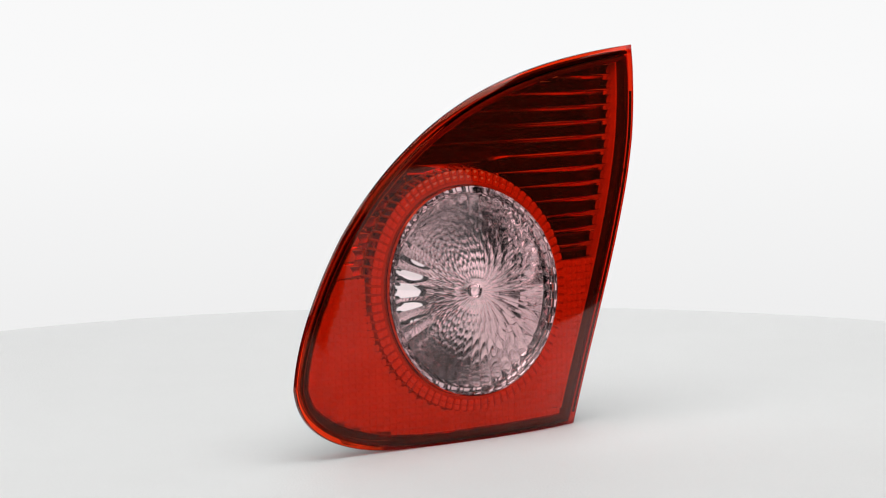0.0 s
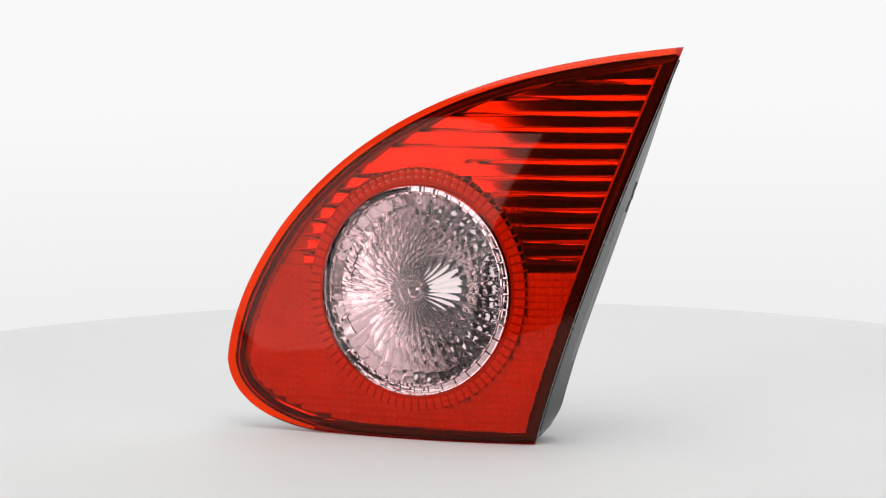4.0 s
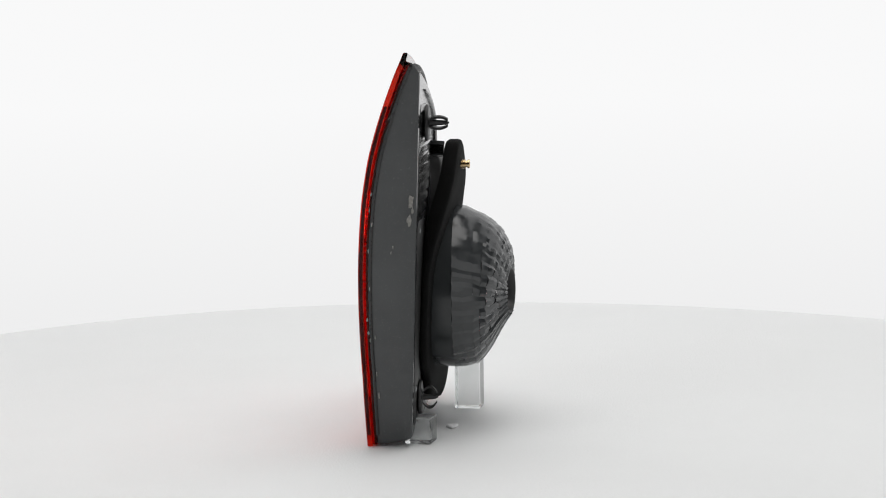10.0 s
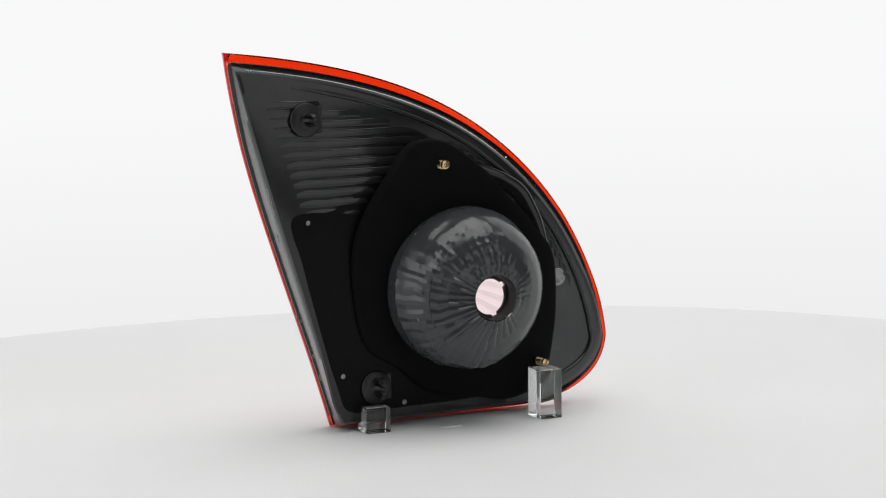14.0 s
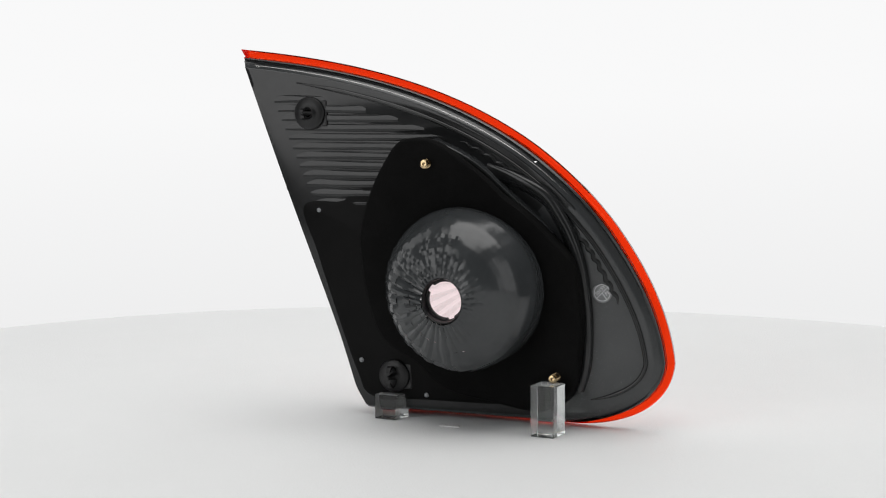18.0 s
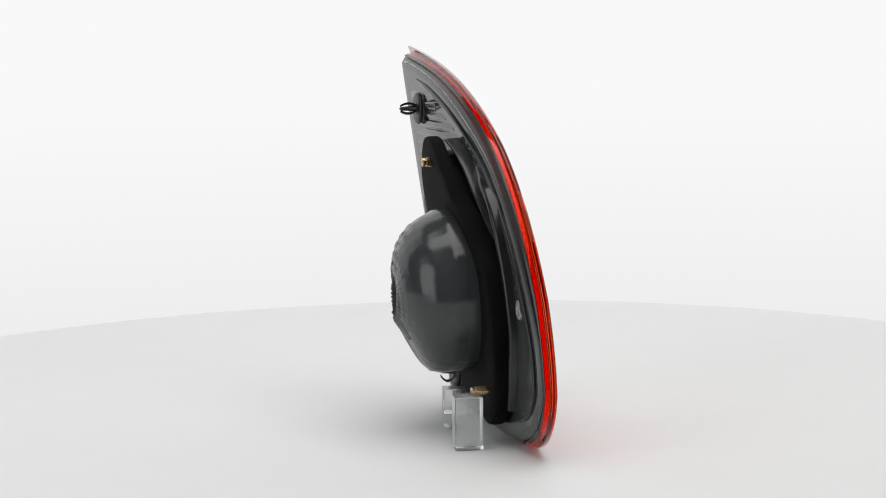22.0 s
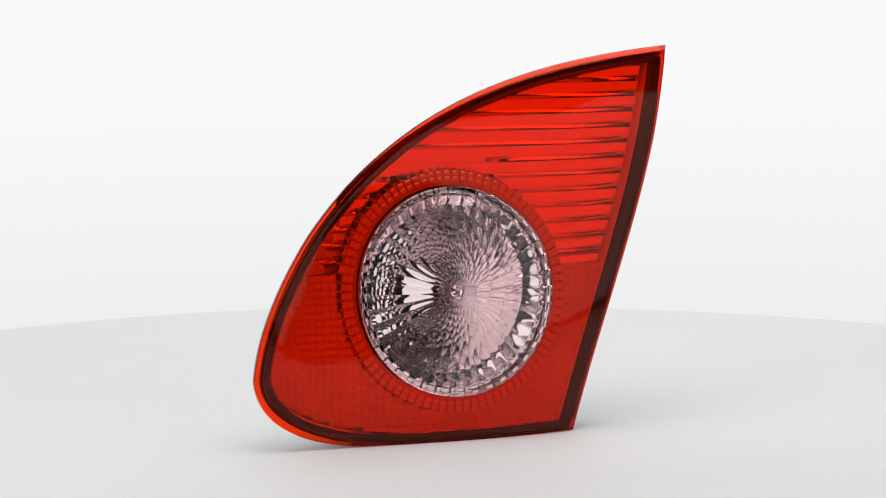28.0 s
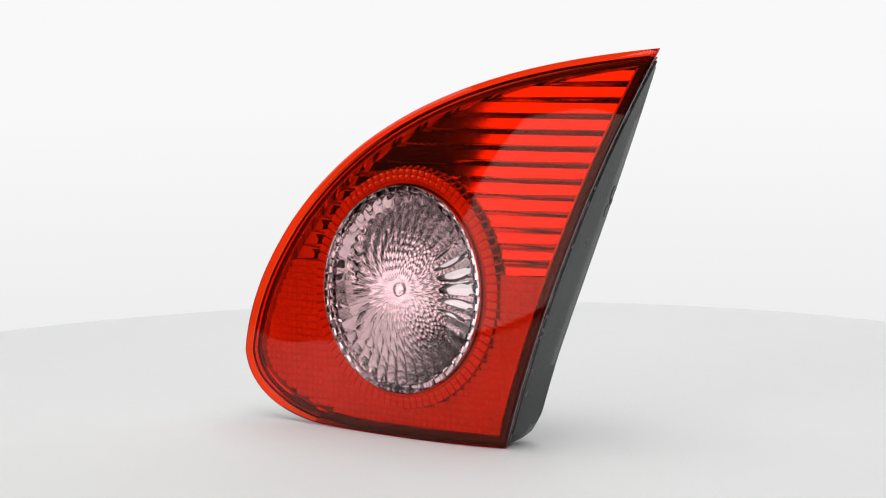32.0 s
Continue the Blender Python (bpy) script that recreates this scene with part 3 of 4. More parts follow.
def bezel():
    def ragged(points, amount):
        """An uneven moulded edge."""
        out = []
        for i, (x, z) in enumerate(points):
            w = noise.noise(Vector((x * 160, z * 160, 3.0))) + 0.5 * noise.noise(Vector((x * 520, z * 520, 7.0)))
            t = Vector((WIN[0] - x, WIN[1] - z)).normalized()
            out.append((x + t.x * w * amount, z + t.y * w * amount))
        return out

    rows = [raised_by(inset(0.0047, 0.0012, 0.0010), 0.0088, 0.0050), raised_by(inset(0.0051, 0.0008, 0.0006), 0.0080, 0.0038), raised_by(inset(0.0057, 0.0016, 0.0020), 0.0064, 0.0037), raised_by(inset(0.0063, 0.0022, 0.0026), 0.0048, 0.0042), raised_by(ragged(inset(0.0069, 0.0030, 0.0040, 0.0010), 0.0003), 0.0036, 0.0043),
            raised_by(ragged(inset(0.0075, 0.0048, 0.0062, 0.0014), 0.0004), 0.0031, 0.0056), raised_by(ragged(inset(0.0081, 0.0056, 0.0070, 0.0016), 0.0004), 0.0035, 0.0064), raised(inset(0.0092, 0.0062, 0.0076, 0.0020), 0.0105)]
    rows = [[(x, min(y, rear(x, z) - 0.001), z) for x, y, z in row] for row in rows]
    v, f = grid(rows)
    me = mesh_of("bezel", v, f, BORDER)
    me.materials.append(BEZEL)
    n = len(OUTLINE)
    for k, p in enumerate(me.polygons):
        if k < (5 if SIDE_OF[k % n] != "edge" else 7) * n:
            p.material_index = 1
    part("bezel", sharpen(me, 25), lamp, "black and dim silver border seen through the red lens")
    # thin pale wall that closes the louvres along the straight edge
    first = len(OUTLINE) - 64
    lines = [inset(0.0075, 0.0058, d)[first + 2:-2] for d in (0.0074, 0.0070, 0.0080, 0.0084)]
    depths = (0.0110, 0.0052, 0.0052, 0.0110)
    v, f = grid([raised(line, d) for line, d in zip(lines, depths)], False)
    part("louvre_wall", sharpen(mesh_of("louvre_wall", v, f, REFLEX), 35), lamp, "thin pale wall at the ends of the louvres")
    # added black strip inside the lens edge, so less light shows through it
    lines = [inset(0.0075, 0.0058, d)[first + 1:-7] for d in (0.0011, 0.0012)]
    v, f = grid([raised(line, d) for line, d in zip(lines, (0.0004, 0.0022))], False)
    part("edge_light_stop", mesh_of("edge_light_stop", v, f, BEZEL), lamp, "added black strip that stops light inside the straight edge")
    # black sealant along the straight edge, where lens and housing meet
    n = len(OUTLINE)
    out_line = inset(0.004, 0.0, -0.0005)
    in_line = inset(0.004, 0.001, 0.0006)
    rows = []
    for i in range(158, n - 1):
        (x, z), (p, q) = out_line[i], in_line[i]
        w = noise.noise(Vector((x * 300, z * 300, 1.0)))
        lip = 0.0052 + 0.0005 * w
        o = 0.0002 * noise.noise(Vector((x * 700, z * 700, 4.0)))
        rows.append([(p, front(p, q) + 0.0048, q), (x, front(x, z) + lip, z), (x + o, front(x, z) + 0.0058, z), (x + o, front(x, z) + 0.0062, z), (p, front(p, q) + 0.0067 + 0.0003 * w, q)])
    v, f = grid(rows, False)
    part("edge_sealant", outward(mesh_of("edge_sealant", v, f, BEZEL)), lamp, "rough black sealant between lens and housing")


def housing():
    def at(points, y_of):
        return [(x, y_of(x, z), z) for x, z in points]

    def deep(s):
        def y_of(x, z):
            back = s * max(0.1, min(1, 0.1 + (0.1996 - z) / 0.007))
            return front(x, z) + 0.0054 + (rear(x, z) - front(x, z) - 0.0054) * back
        return y_of

    rows = [raised(inset(0.0062, 0.0026, 0.0018), 0.0050), raised_by(inset(0.0043, 0.0012, 0.0006), 0.0052, 0.0054),
            at(inset(0.0046, 0.0016, 0.0007, 0, 0.0012), deep(0.15)), at(inset(0.0068, 0.0026, 0.0008, 0, 0.0044), deep(0.62)),
            at(inset(0.0088, 0.0042, 0.0010, 0, 0.0066), deep(0.93)), at(inset(0.0095, 0.0054, 0.0016, 0, 0.0066), deep(0.99)), at(inset(0.0107, 0.0072, 0.0032, 0, 0.005), deep(1.0)),
            at(inset(0.0124, 0.0110, 0.0060), deep(1.0))]
    core = []
    for x, z in OUTLINE:
        cx, cz = axis_at(-0.011)
        a = math.atan2(z - cz, x - cx)
        core.append((cx + 0.0424 * math.cos(a), cz + 0.0424 * math.sin(a)))
    ring = inset(0.0124, 0.0110, 0.0060)
    rows += [at(between(ring, core, s), deep(1.0)) for s in (0.08, 0.16, 0.25, 0.35, 0.45, 0.55, 0.7, 0.85, 1.0)]
    v, f = grid(rows)
    me = mesh_of("housing", v, f, HOUSING)
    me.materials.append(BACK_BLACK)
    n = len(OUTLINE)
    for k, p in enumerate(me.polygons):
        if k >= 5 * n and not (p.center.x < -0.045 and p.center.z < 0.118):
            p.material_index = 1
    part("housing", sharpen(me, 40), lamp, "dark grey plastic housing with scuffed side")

    # a rounded rib that runs along the arc of the back
    line = inset(0.0140, 0.0140, 0.0140)[10:114]
    rows = []
    for i, (x, z) in enumerate(line):
        x1, z1 = line[min(i + 1, len(line) - 1)]
        x0, z0 = line[max(i - 1, 0)]
        t = Vector((x1 - x0, 0, z1 - z0)).normalized()
        side = Vector((-t.z, 0, t.x))
        c = Vector((x, rear(x, z) + 0.0004, z))
        r = 0.0012 * min(1, 0.25 + i / 8, 0.25 + (len(line) - 1 - i) / 8)
        rows.append([tuple(c + r * (side * math.cos(q) + Vector((0, 1, 0)) * math.sin(q))) for q in [2 * math.pi * k / 10 for k in range(10)]])
    v, f = grid(rows, True, True)
    part("rib", outward(mesh_of("rib", v, f, BACK_BLACK)), lamp)
    # a scalloped bead of set glue along the arc
    line = inset(0.0192, 0.0192, 0.0192)[38:78]
    pts = []
    for i in range(len(line) - 1):
        for q in range(4):
            s = (i + q / 4)
            x, z = line[i][0] + (line[i + 1][0] - line[i][0]) * q / 4, line[i][1] + (line[i + 1][1] - line[i][1]) * q / 4
            w = 0.0015 * abs(math.sin(s * 1.3 + 0.5 * math.sin(s * 0.23))) + 0.0005 * math.sin(s * 0.31)
            t = Vector((line[i + 1][0] - line[i][0], line[i + 1][1] - line[i][1])).normalized()
            pts.append((x + t.y * w, z - t.x * w))
    rows = []
    for i, (x, z) in enumerate(pts):
        taper = min(1, 0.2 + i / 10, 0.2 + (len(pts) - 1 - i) / 10)
        a, b = Vector(pts[max(i - 1, 0)]), Vector(pts[min(i + 1, len(pts) - 1)])
        t = (b - a).normalized()
        rows.append([(x - t.y * r, rear(x, z) + u, z + t.x * r) for r, u in ((-0.0012 * taper, -0.0001), (-0.0006 * taper, 0.0009 * taper), (0.0004 * taper, 0.0010 * taper), (0.0013 * taper, -0.0001))])
    v, f = grid(rows, False)
    part("glue_seam", mesh_of("glue_seam", v, f, BACK_BLACK), lamp, "wavy bead of glossy black glue")


def back_flutes():
    """Low level ridges on the upper back."""
    region = inset(0.0200, 0.02, 0.0105)
    z = 0.1085
    k = 0
    while z < 0.186:
        sp = spans(region, z)
        if sp:
            a, b = sp[0]
            a = max(a, (0.045 - 0.75 * (z - 0.1085)) if z < 0.150 else a)
            if b - a > 0.006:
                cols, rows = 24, []
                h, tall = 0.0009, 0.0022
                for i in range(cols):
                    x = a + (b - a) * i / (cols - 1)
                    e = min(1, i / 6, (cols - 1 - i) / 13) * min(1, 0.25 + (z - 0.105) / 0.045)
                    zz = z - 0.00015 * math.sin(i * 0.3 + k)
                    rows.append([(x, rear(x, zz) + u, zz + w * tall) for u, w in ((-0.0002, -1.0), (h * e * 0.8, -0.78), (h * e, -0.35), (h * e, 0.45), (h * e * 0.75, 0.8), (-0.0002, 1.0))])
                v, f = grid(rows, False)
                part("ridge", outward(mesh_of("ridge", v, f, BACK_BLACK)), lamp)
        z += 0.0050
        k += 1


GASKET = ((0.0180, 0.1540), (0.0085, 0.1535), (-0.0021, 0.1487), (-0.0203, 0.1355), (-0.0314, 0.1245), (-0.0431, 0.1155), (-0.0563, 0.1023), (-0.0665, 0.0905), (-0.0700, 0.0728), (-0.0700, 0.0470), (-0.0640, 0.0200), (-0.045, 0.0106), (-0.020, 0.0140), (0.006, 0.0190), (0.024, 0.0330), (0.042, 0.0440), (0.0500, 0.062), (0.0540, 0.090), (0.0520, 0.106), (0.0440, 0.1250), (0.0333, 0.1429), (0.0260, 0.1515))


def smooth_loop(points, per=6):
    out, n = [], len(points)
    for i in range(n):
        p0, p1, p2, p3 = (Vector(points[(i + k) % n]) for k in (-1, 0, 1, 2))
        for q in range(per):
            t = q / per
            out.append(tuple(0.5 * (2 * p1 + (p2 - p0) * t + (2 * p0 - 5 * p1 + 4 * p2 - p3) * t * t + (3 * p1 - p0 - 3 * p2 + p3) * t ** 3)))
    return out


def gasket_back(x, z):
    k = max(0, min(1, (z - 0.085) / 0.055))
    return -0.0052 + 0.076 * (z - 0.03) - 0.050 * (x + 0.06) + 0.0075 * k * k * (3 - 2 * k)


def shrink(loop, d):
    """A loop drawn in by about d."""
    n, out = len(loop), []
    for i in range(n):
        a, b = Vector(loop[i - 1]), Vector(loop[(i + 1) % n])
        t = (b - a).normalized()
        out.append(tuple(Vector(loop[i]) + Vector((-t.y, t.x)) * d))
    return out


def gasket():
    loop = smooth_loop(GASKET)
    x0, z0 = axis_at(0.0)
    hole = []
    for x, z in loop:
        a = math.atan2(z - z0, x - x0)
        hole.append((x0 + 0.0415 * math.cos(a), z0 + 0.0415 * math.sin(a)))

    def lift(points, d):
        return [(x, gasket_back(x, z) + d, z) for x, z in points]

    def under(points, d=0.0):
        """The front of the gasket: on the housing below, lifting off it towards the upper lobe."""
        out = []
        for x, z in points:
            k = max(0, min(1, (z - 0.092) / 0.05))
            k = k * k * (3 - 2 * k)
            low, high = rear(x, z) + 0.0012, gasket_back(x, z) - 0.0072
            out.append((x, min(low + (high - low) * k, gasket_back(x, z) - 0.004) + d, z))
        return out

    rows = [lift(hole, 0.0), lift(between(hole, loop, 0.5), 0.0), lift(shrink(loop, 0.0018), 0.0), lift(shrink(loop, 0.0005), -0.0006), lift(loop, -0.0020),
            under(loop, 0.0012), under(shrink(loop, 0.0008)), under(between(hole, loop, 0.5)), under(hole)]
    v, f = grid(rows)
    n = len(loop)
    last = len(v) - n
    f += [(last + i, last + (i + 1) % n, (i + 1) % n, i) for i in range(n)]
    part("gasket", sharpen(outward(mesh_of("gasket", v, f, FOAM)), 50), lamp, "matte black foam gasket round the bulb bowl")
    # flat black plate that the lamp's lower back is faced with
    plate = smooth_loop(((0.0875, 0.1160), (0.0640, 0.1200), (0.0420, 0.1330), (0.0250, 0.140), (0.010, 0.140), (-0.030, 0.118), (-0.058, 0.085), (-0.064, 0.050), (-0.058, 0.018), (-0.030, 0.0125), (0.020, 0.0120), (0.0515, 0.0125), (0.0600, 0.026), (0.0715, 0.060), (0.0812, 0.092)), 6)
    rows = [[(x, rear(x, z) - 0.0004, z) for x, z in plate], [(x, rear(x, z) + 0.0001, z) for x, z in plate], [(x, rear(x, z) + 0.0005, z) for x, z in shrink(plate, 0.0016)], [(x, rear(x, z) + 0.0005, z) for x, z in [(x0 + 0.0424 * (x - x0) / math.hypot(x - x0, z - z0), z0 + 0.0424 * (z - z0) / math.hypot(x - x0, z - z0)) for x, z in plate]]]
    v, f = grid(rows)
    part("cover_plate", sharpen(mesh_of("cover_plate", v, f, BLACK_PLATE), 40), lamp, "satin black plate on the lower back")
    # glossy wall of the housing that runs round outside the gasket, with a dark recess between the two
    wall = smooth_loop(((-0.0080, 0.1395), (-0.0180, 0.1390), (-0.0346, 0.1343), (-0.0510, 0.1255), (-0.0604, 0.1122), (-0.0655, 0.1010), (-0.0695, 0.0871), (-0.0712, 0.0740), (-0.0722, 0.0600), (-0.0715, 0.0365), (-0.0660, 0.0200), (-0.0600, 0.0150)), 6)[6:60]
    rows = []
    for i, (x, z) in enumerate(wall):
        a, b = Vector(wall[max(i - 1, 0)]), Vector(wall[min(i + 1, len(wall) - 1)])
        t = (b - a).normalized()
        h = 0.0055 * min(1, 0.15 + i / 9) * (1 - 0.3 * max(0, min(1, (i - 20) / 24)))
        rows.append([(x + t.y * r, rear(x, z) + u * h - (0.0003 if u == 0 else 0), z - t.x * r) for r, u in ((-0.0068, 0), (-0.0054, 0.34), (-0.0036, 0.78), (-0.0018, 0.97), (-0.0004, 1.0), (0.0008, 0.93), (0.0014, 0.7), (0.0018, 0))])
    v, f = grid(rows, False)
    part("fold", mesh_of("fold", v, f, BACK_BLACK), lamp, "rounded glossy black wall beside the gasket")
    # glossy fin under the diagonal edge of the gasket, highest at its upper end
    fin = smooth_loop(((0.0200, 0.1560), (0.0100, 0.1522), (-0.0040, 0.1462), (-0.0160, 0.1385), (-0.0290, 0.1265), (-0.0450, 0.1125), (-0.0530, 0.1040), (-0.0600, 0.096)), 5)[5:31]
    rows = []
    for i, (x, z) in enumerate(fin):
        t = (Vector(fin[min(i + 1, len(fin) - 1)]) - Vector(fin[max(i - 1, 0)])).normalized()
        h = 0.0056 - 0.0044 * i / (len(fin) - 1)
        rows.append([(x + t.y * r, plane(z) + u, z - t.x * r) for r, u in ((-0.0010, -0.0036), (-0.0010, h - 0.0003), (-0.0005, h), (0.0004, h), (0.0008, h - 0.0003), (0.0014, -0.0036))])
    v, f = grid(rows, True, True)
    part("fin", sharpen(outward(mesh_of("fin", v, f, HOUSING)), 35), lamp, "smooth grey fin along the gasket")
    # raised mount under the gasket
    core = shrink(loop, 0.0075)
    rows = [[(x, rear(x, z) - 0.001, z) for x, z in core], [(x, gasket_back(x, z) - 0.0066, z) for x, z in core], [(x, gasket_back(x, z) - 0.0066, z) for x, z in between(core, hole, 0.8)]]
    v, f = grid(rows)
    part("mount", sharpen(mesh_of("mount", v, f, BACK_BLACK), 40), lamp, "raised dark grey mount behind the gasket")


def bulb_bowl():
    """The outside of the reflector bowl: a plain foot, then a dome in facets and ribs, smooth on one side, with the bulb hole."""
    prof = [(0.0428, -0.012), (0.0428, 0.0020), (0.0428, 0.0030)]
    v, f = grid([bowl_ring(r, y, 120) for r, y in prof])
    part("bowl_drum", mesh_of("bowl_drum", v, f, BOWL_GREY), lamp, "plain grey foot of the bulb bowl")
    rng = random.Random(11)
    dome = [(0.0428, 0.0030), (0.0427, 0.0085), (0.0408, 0.0135), (0.0374, 0.0176), (0.0332, 0.0210), (0.0287, 0.0238), (0.0241, 0.0262), (0.0196, 0.0283), (0.0155, 0.0301), (0.0119, 0.0317)]
    n, sub = 36, 3

    def spot(j, q):
        r, y = dome[j]
        a = 2 * math.pi * q / n
        r -= (0, 0.0026, 0.0034, 0.0022, 0.0006, 0, 0, 0, 0, 0)[j] * max(0, math.cos(a + 0.1))     # a straighter cone on the edge side
        s = max(0, j - 2) / (len(dome) - 3)
        x0, z0 = axis_at(y)
        up = s * (1 - s) * (0.017 * max(0, math.sin(a)) - 0.0065 * max(0, -math.sin(a))) + 0.012 * s * (1 - s) ** 2 * max(0, -math.cos(a))     # fuller above and on one side
        x = x0 + (r + up * 0.3) * math.cos(a)
        return Vector((x, y + up - 0.155 * (x - x0) * s, z0 + (r + up * 0.3) * math.sin(a)))

    verts, faces = [], []
    columns = [(rng.uniform(0.3, 1.3), rng.uniform(-1, 1)) for i in range(n)]
    wander = [[rng.uniform(-0.14, 0.14) if 0 < j < len(dome) - 1 else 0 for i in range(n)] for j in range(len(dome))]
    for j in range(len(dome) - 1):
        for i in range(n):
            k = (i + 1) % n
            quad = [spot(j, i + wander[j][i]), spot(j, i + 1 + wander[j][k]), spot(j + 1, i + 1 + wander[j + 1][k]), spot(j + 1, i + wander[j + 1][i])]
            normal = (quad[1] - quad[0]).cross(quad[3] - quad[0]).normalized()
            if normal.y < 0:
                normal = -normal
            a = 2 * math.pi * (i + 0.5) / n
            bold = 0.7 * max(0.1, 0.5 + 0.5 * math.cos(a - 0.8))
            ribbed = max(0, min(1, 0.35 + 1.5 * math.cos(a + 0.9)))     # long ribs below and to one side
            plain = (j < 6 and math.cos(a) < -0.35) or (j < 2 and math.cos(a + 0.15) < 0.25)     # smooth on the far side
            own, lean = columns[i]
            h = (0.0007 * bold * (rng.uniform(0.2, 1.3) if j > 2 else 0.35) + 0.00034 * own * max(ribbed, 0.4)) * (0 if plain else 1)
            side = max(0, math.cos(a + 0.2))     # bolder on the edge side
            h *= 1 + 0.7 * side
            tx, ty = (0.8 * lean + (0.5 if j > 2 else 0.15) * rng.uniform(-1, 1)) * (0.0006 + 0.0010 * side) * max(bold, 0.3), rng.uniform(-1, 1) * 0.0007 * bold * (1 - ribbed)
            at = len(verts)
            for c in range(sub + 1):
                for d in range(sub + 1):
                    u, v = d / sub, c / sub
                    p = quad[0].lerp(quad[1], u).lerp(quad[3].lerp(quad[2], u), v)
                    across, along = 1 - (2 * u - 1) ** 2, 1 - (2 * v - 1) ** 2
                    along = along + (0.9 - along) * ribbed
                    edge = 0 if plain or d in (0, sub) or (c in (0, sub) and ribbed < 0.5) else 1
                    verts.append(p + normal * (across * along * h + edge * (0.0002 * rng.random() + tx * (u - 0.5) + ty * (v - 0.5))))
            for c in range(sub):
                for d in range(sub):
                    q = at + c * (sub + 1) + d
                    faces.append((q, q + 1, q + sub + 2, q + sub + 1))
    me = mesh_of("bowl_dome", verts, faces, BOWL_GREY)
    bm = bmesh.new()
    bm.from_mesh(me)
    bmesh.ops.remove_doubles(bm, verts=bm.verts, dist=0.00012)
    bm.to_mesh(me)
    bm.free()
    me = sharpen(me, 11.5)
    bm = bmesh.new()
    bm.from_mesh(me)
    x0, z0 = axis_at(0.02)
    for e in bm.edges:
        m = (e.verts[0].co + e.verts[1].co) / 2
        c = math.cos(math.atan2(m.z - z0, m.x - x0))
        if (c < -0.30 and math.hypot(m.x - x0, m.z - z0) > 0.0245) or (c < 0.2 and m.y < 0.0120):
            e.smooth = True
    bm.to_mesh(me)
    bm.free()
    part("bowl_dome", me, lamp, "grey dome in irregular facets and radial ribs")
    # collar of the bulb hole, with three key notches
    cx, cz = axis_at(0.027)
    rows = []
    m = 72
    for r, y, notch, lean in ((0.0119, 0.0317, 0, 1), (0.0116, 0.0320, 0, 1), (0.0112, 0.0316, 0, 1), (0.0106, 0.0272, 0, 0.4), (0.0105, 0.0262, 0, 0), (0.0093, 0.0260, 1, 0), (0.0093, 0.0248, 1, 0)):
        row = []
        for i in range(m):
            a = 2 * math.pi * i / m
            rr = r
            if notch and min(abs((a - c + math.pi) % (2 * math.pi) - math.pi) for c in (0.6, 2.5, 4.4)) < 0.2:
                rr = r + 0.0019
            row.append((cx + rr * math.cos(a), y - 0.155 * rr * math.cos(a) * lean, cz + rr * math.sin(a)))
        rows.append(row)
    v, f = grid(rows)
    part("bulb_collar", sharpen(mesh_of("bulb_collar", v, f, CLIP_BLACK), 40), lamp, "notched collar of the empty bulb hole")


def stud(x, z, tip, root, r):
    prof = [(r * 0.78, root), (r * 0.78, tip - 0.0075)]
    y = tip - 0.0075
    while y < tip - 0.0022:
        prof += [(r, y), (r, y + 0.00035), (r * 0.86, y + 0.0005), (r * 0.86, y + 0.0007)]
        y += 0.0008
    prof += [(r * 0.7, tip - 0.0020), (r * 0.7, tip - 0.0014), (r * 0.95, tip - 0.0012), (r * 0.95, tip - 0.0002), (r * 0.8, tip), (r * 0.42, tip), (r * 0.38, tip - 0.0010), (r * 0.05, tip - 0.0012)]
    v, f = turned(prof, (x, 0, z), 28, "y", True)
    part("stud", sharpen(outward(mesh_of("stud", v, f, BRASS)), 35), lamp, "threaded brass-coloured mounting stud")


def clip(x, z, foot, reach, spread, turn):
    """A push-in fastener: square pad, round flange, a slim spine and an arrowhead of two bowed springy arms."""
    body = part("clip", outward(mesh_of("clip", *turned([(0.0060, foot - 0.002), (0.0062, foot + 0.0006), (0.0086, foot + 0.0010), (0.0089, foot + 0.0018), (0.0082, foot + 0.0028), (0.0045, foot + 0.0026), (0.0016, foot + 0.0034), (0.0011, foot + reach - 0.0016), (0.0004, foot + reach)], (x, 0, z), 36, "y", True), CLIP_BLACK)), lamp, "black nylon push-in clip with barbed head")
    for a in (turn, turn + math.pi):
        d, t = Vector((math.cos(a), 0, math.sin(a))), Vector((-math.sin(a), 0, math.cos(a)))
        rows = []
        for s in range(9):
            q = s / 8
            rad = 0.0008 + spread * math.sin(math.pi * (0.08 + 0.9 * (1 - q))) ** 0.8
            c = Vector((x, foot + 0.0026 + (reach - 0.0032) * q, z)) + d * rad
            w, th = 0.0020 * (1 - 0.5 * q), 0.0006
            rows.append([tuple(c - t * w - d * th), tuple(c + t * w - d * th), tuple(c + t * w + d * th), tuple(c - t * w + d * th)])
        v, f = grid(rows, True, True)
        part("arm", outward(mesh_of("arm", v, f, CLIP_BLACK, False)), body)
    pad = part("pad", box_mesh("pad", (0.0125, 0.0030, 0.0140), CLIP_BLACK, 0.0006, 1), body)
    pad.matrix_basis = pose(x - 0.0035, foot - 0.0002, z - 0.0070)


def pin(x, z, y):
    v, f = turned([(0.0016, y - 0.002), (0.0015, y + 0.0003), (0.0010, y + 0.0009), (0.0002, y + 0.0011)], (x, 0, z), 16, "y", True)
    part("pin", outward(mesh_of("pin", v, f, PIN_GREY)), lamp, "small grey heat-stake pin")


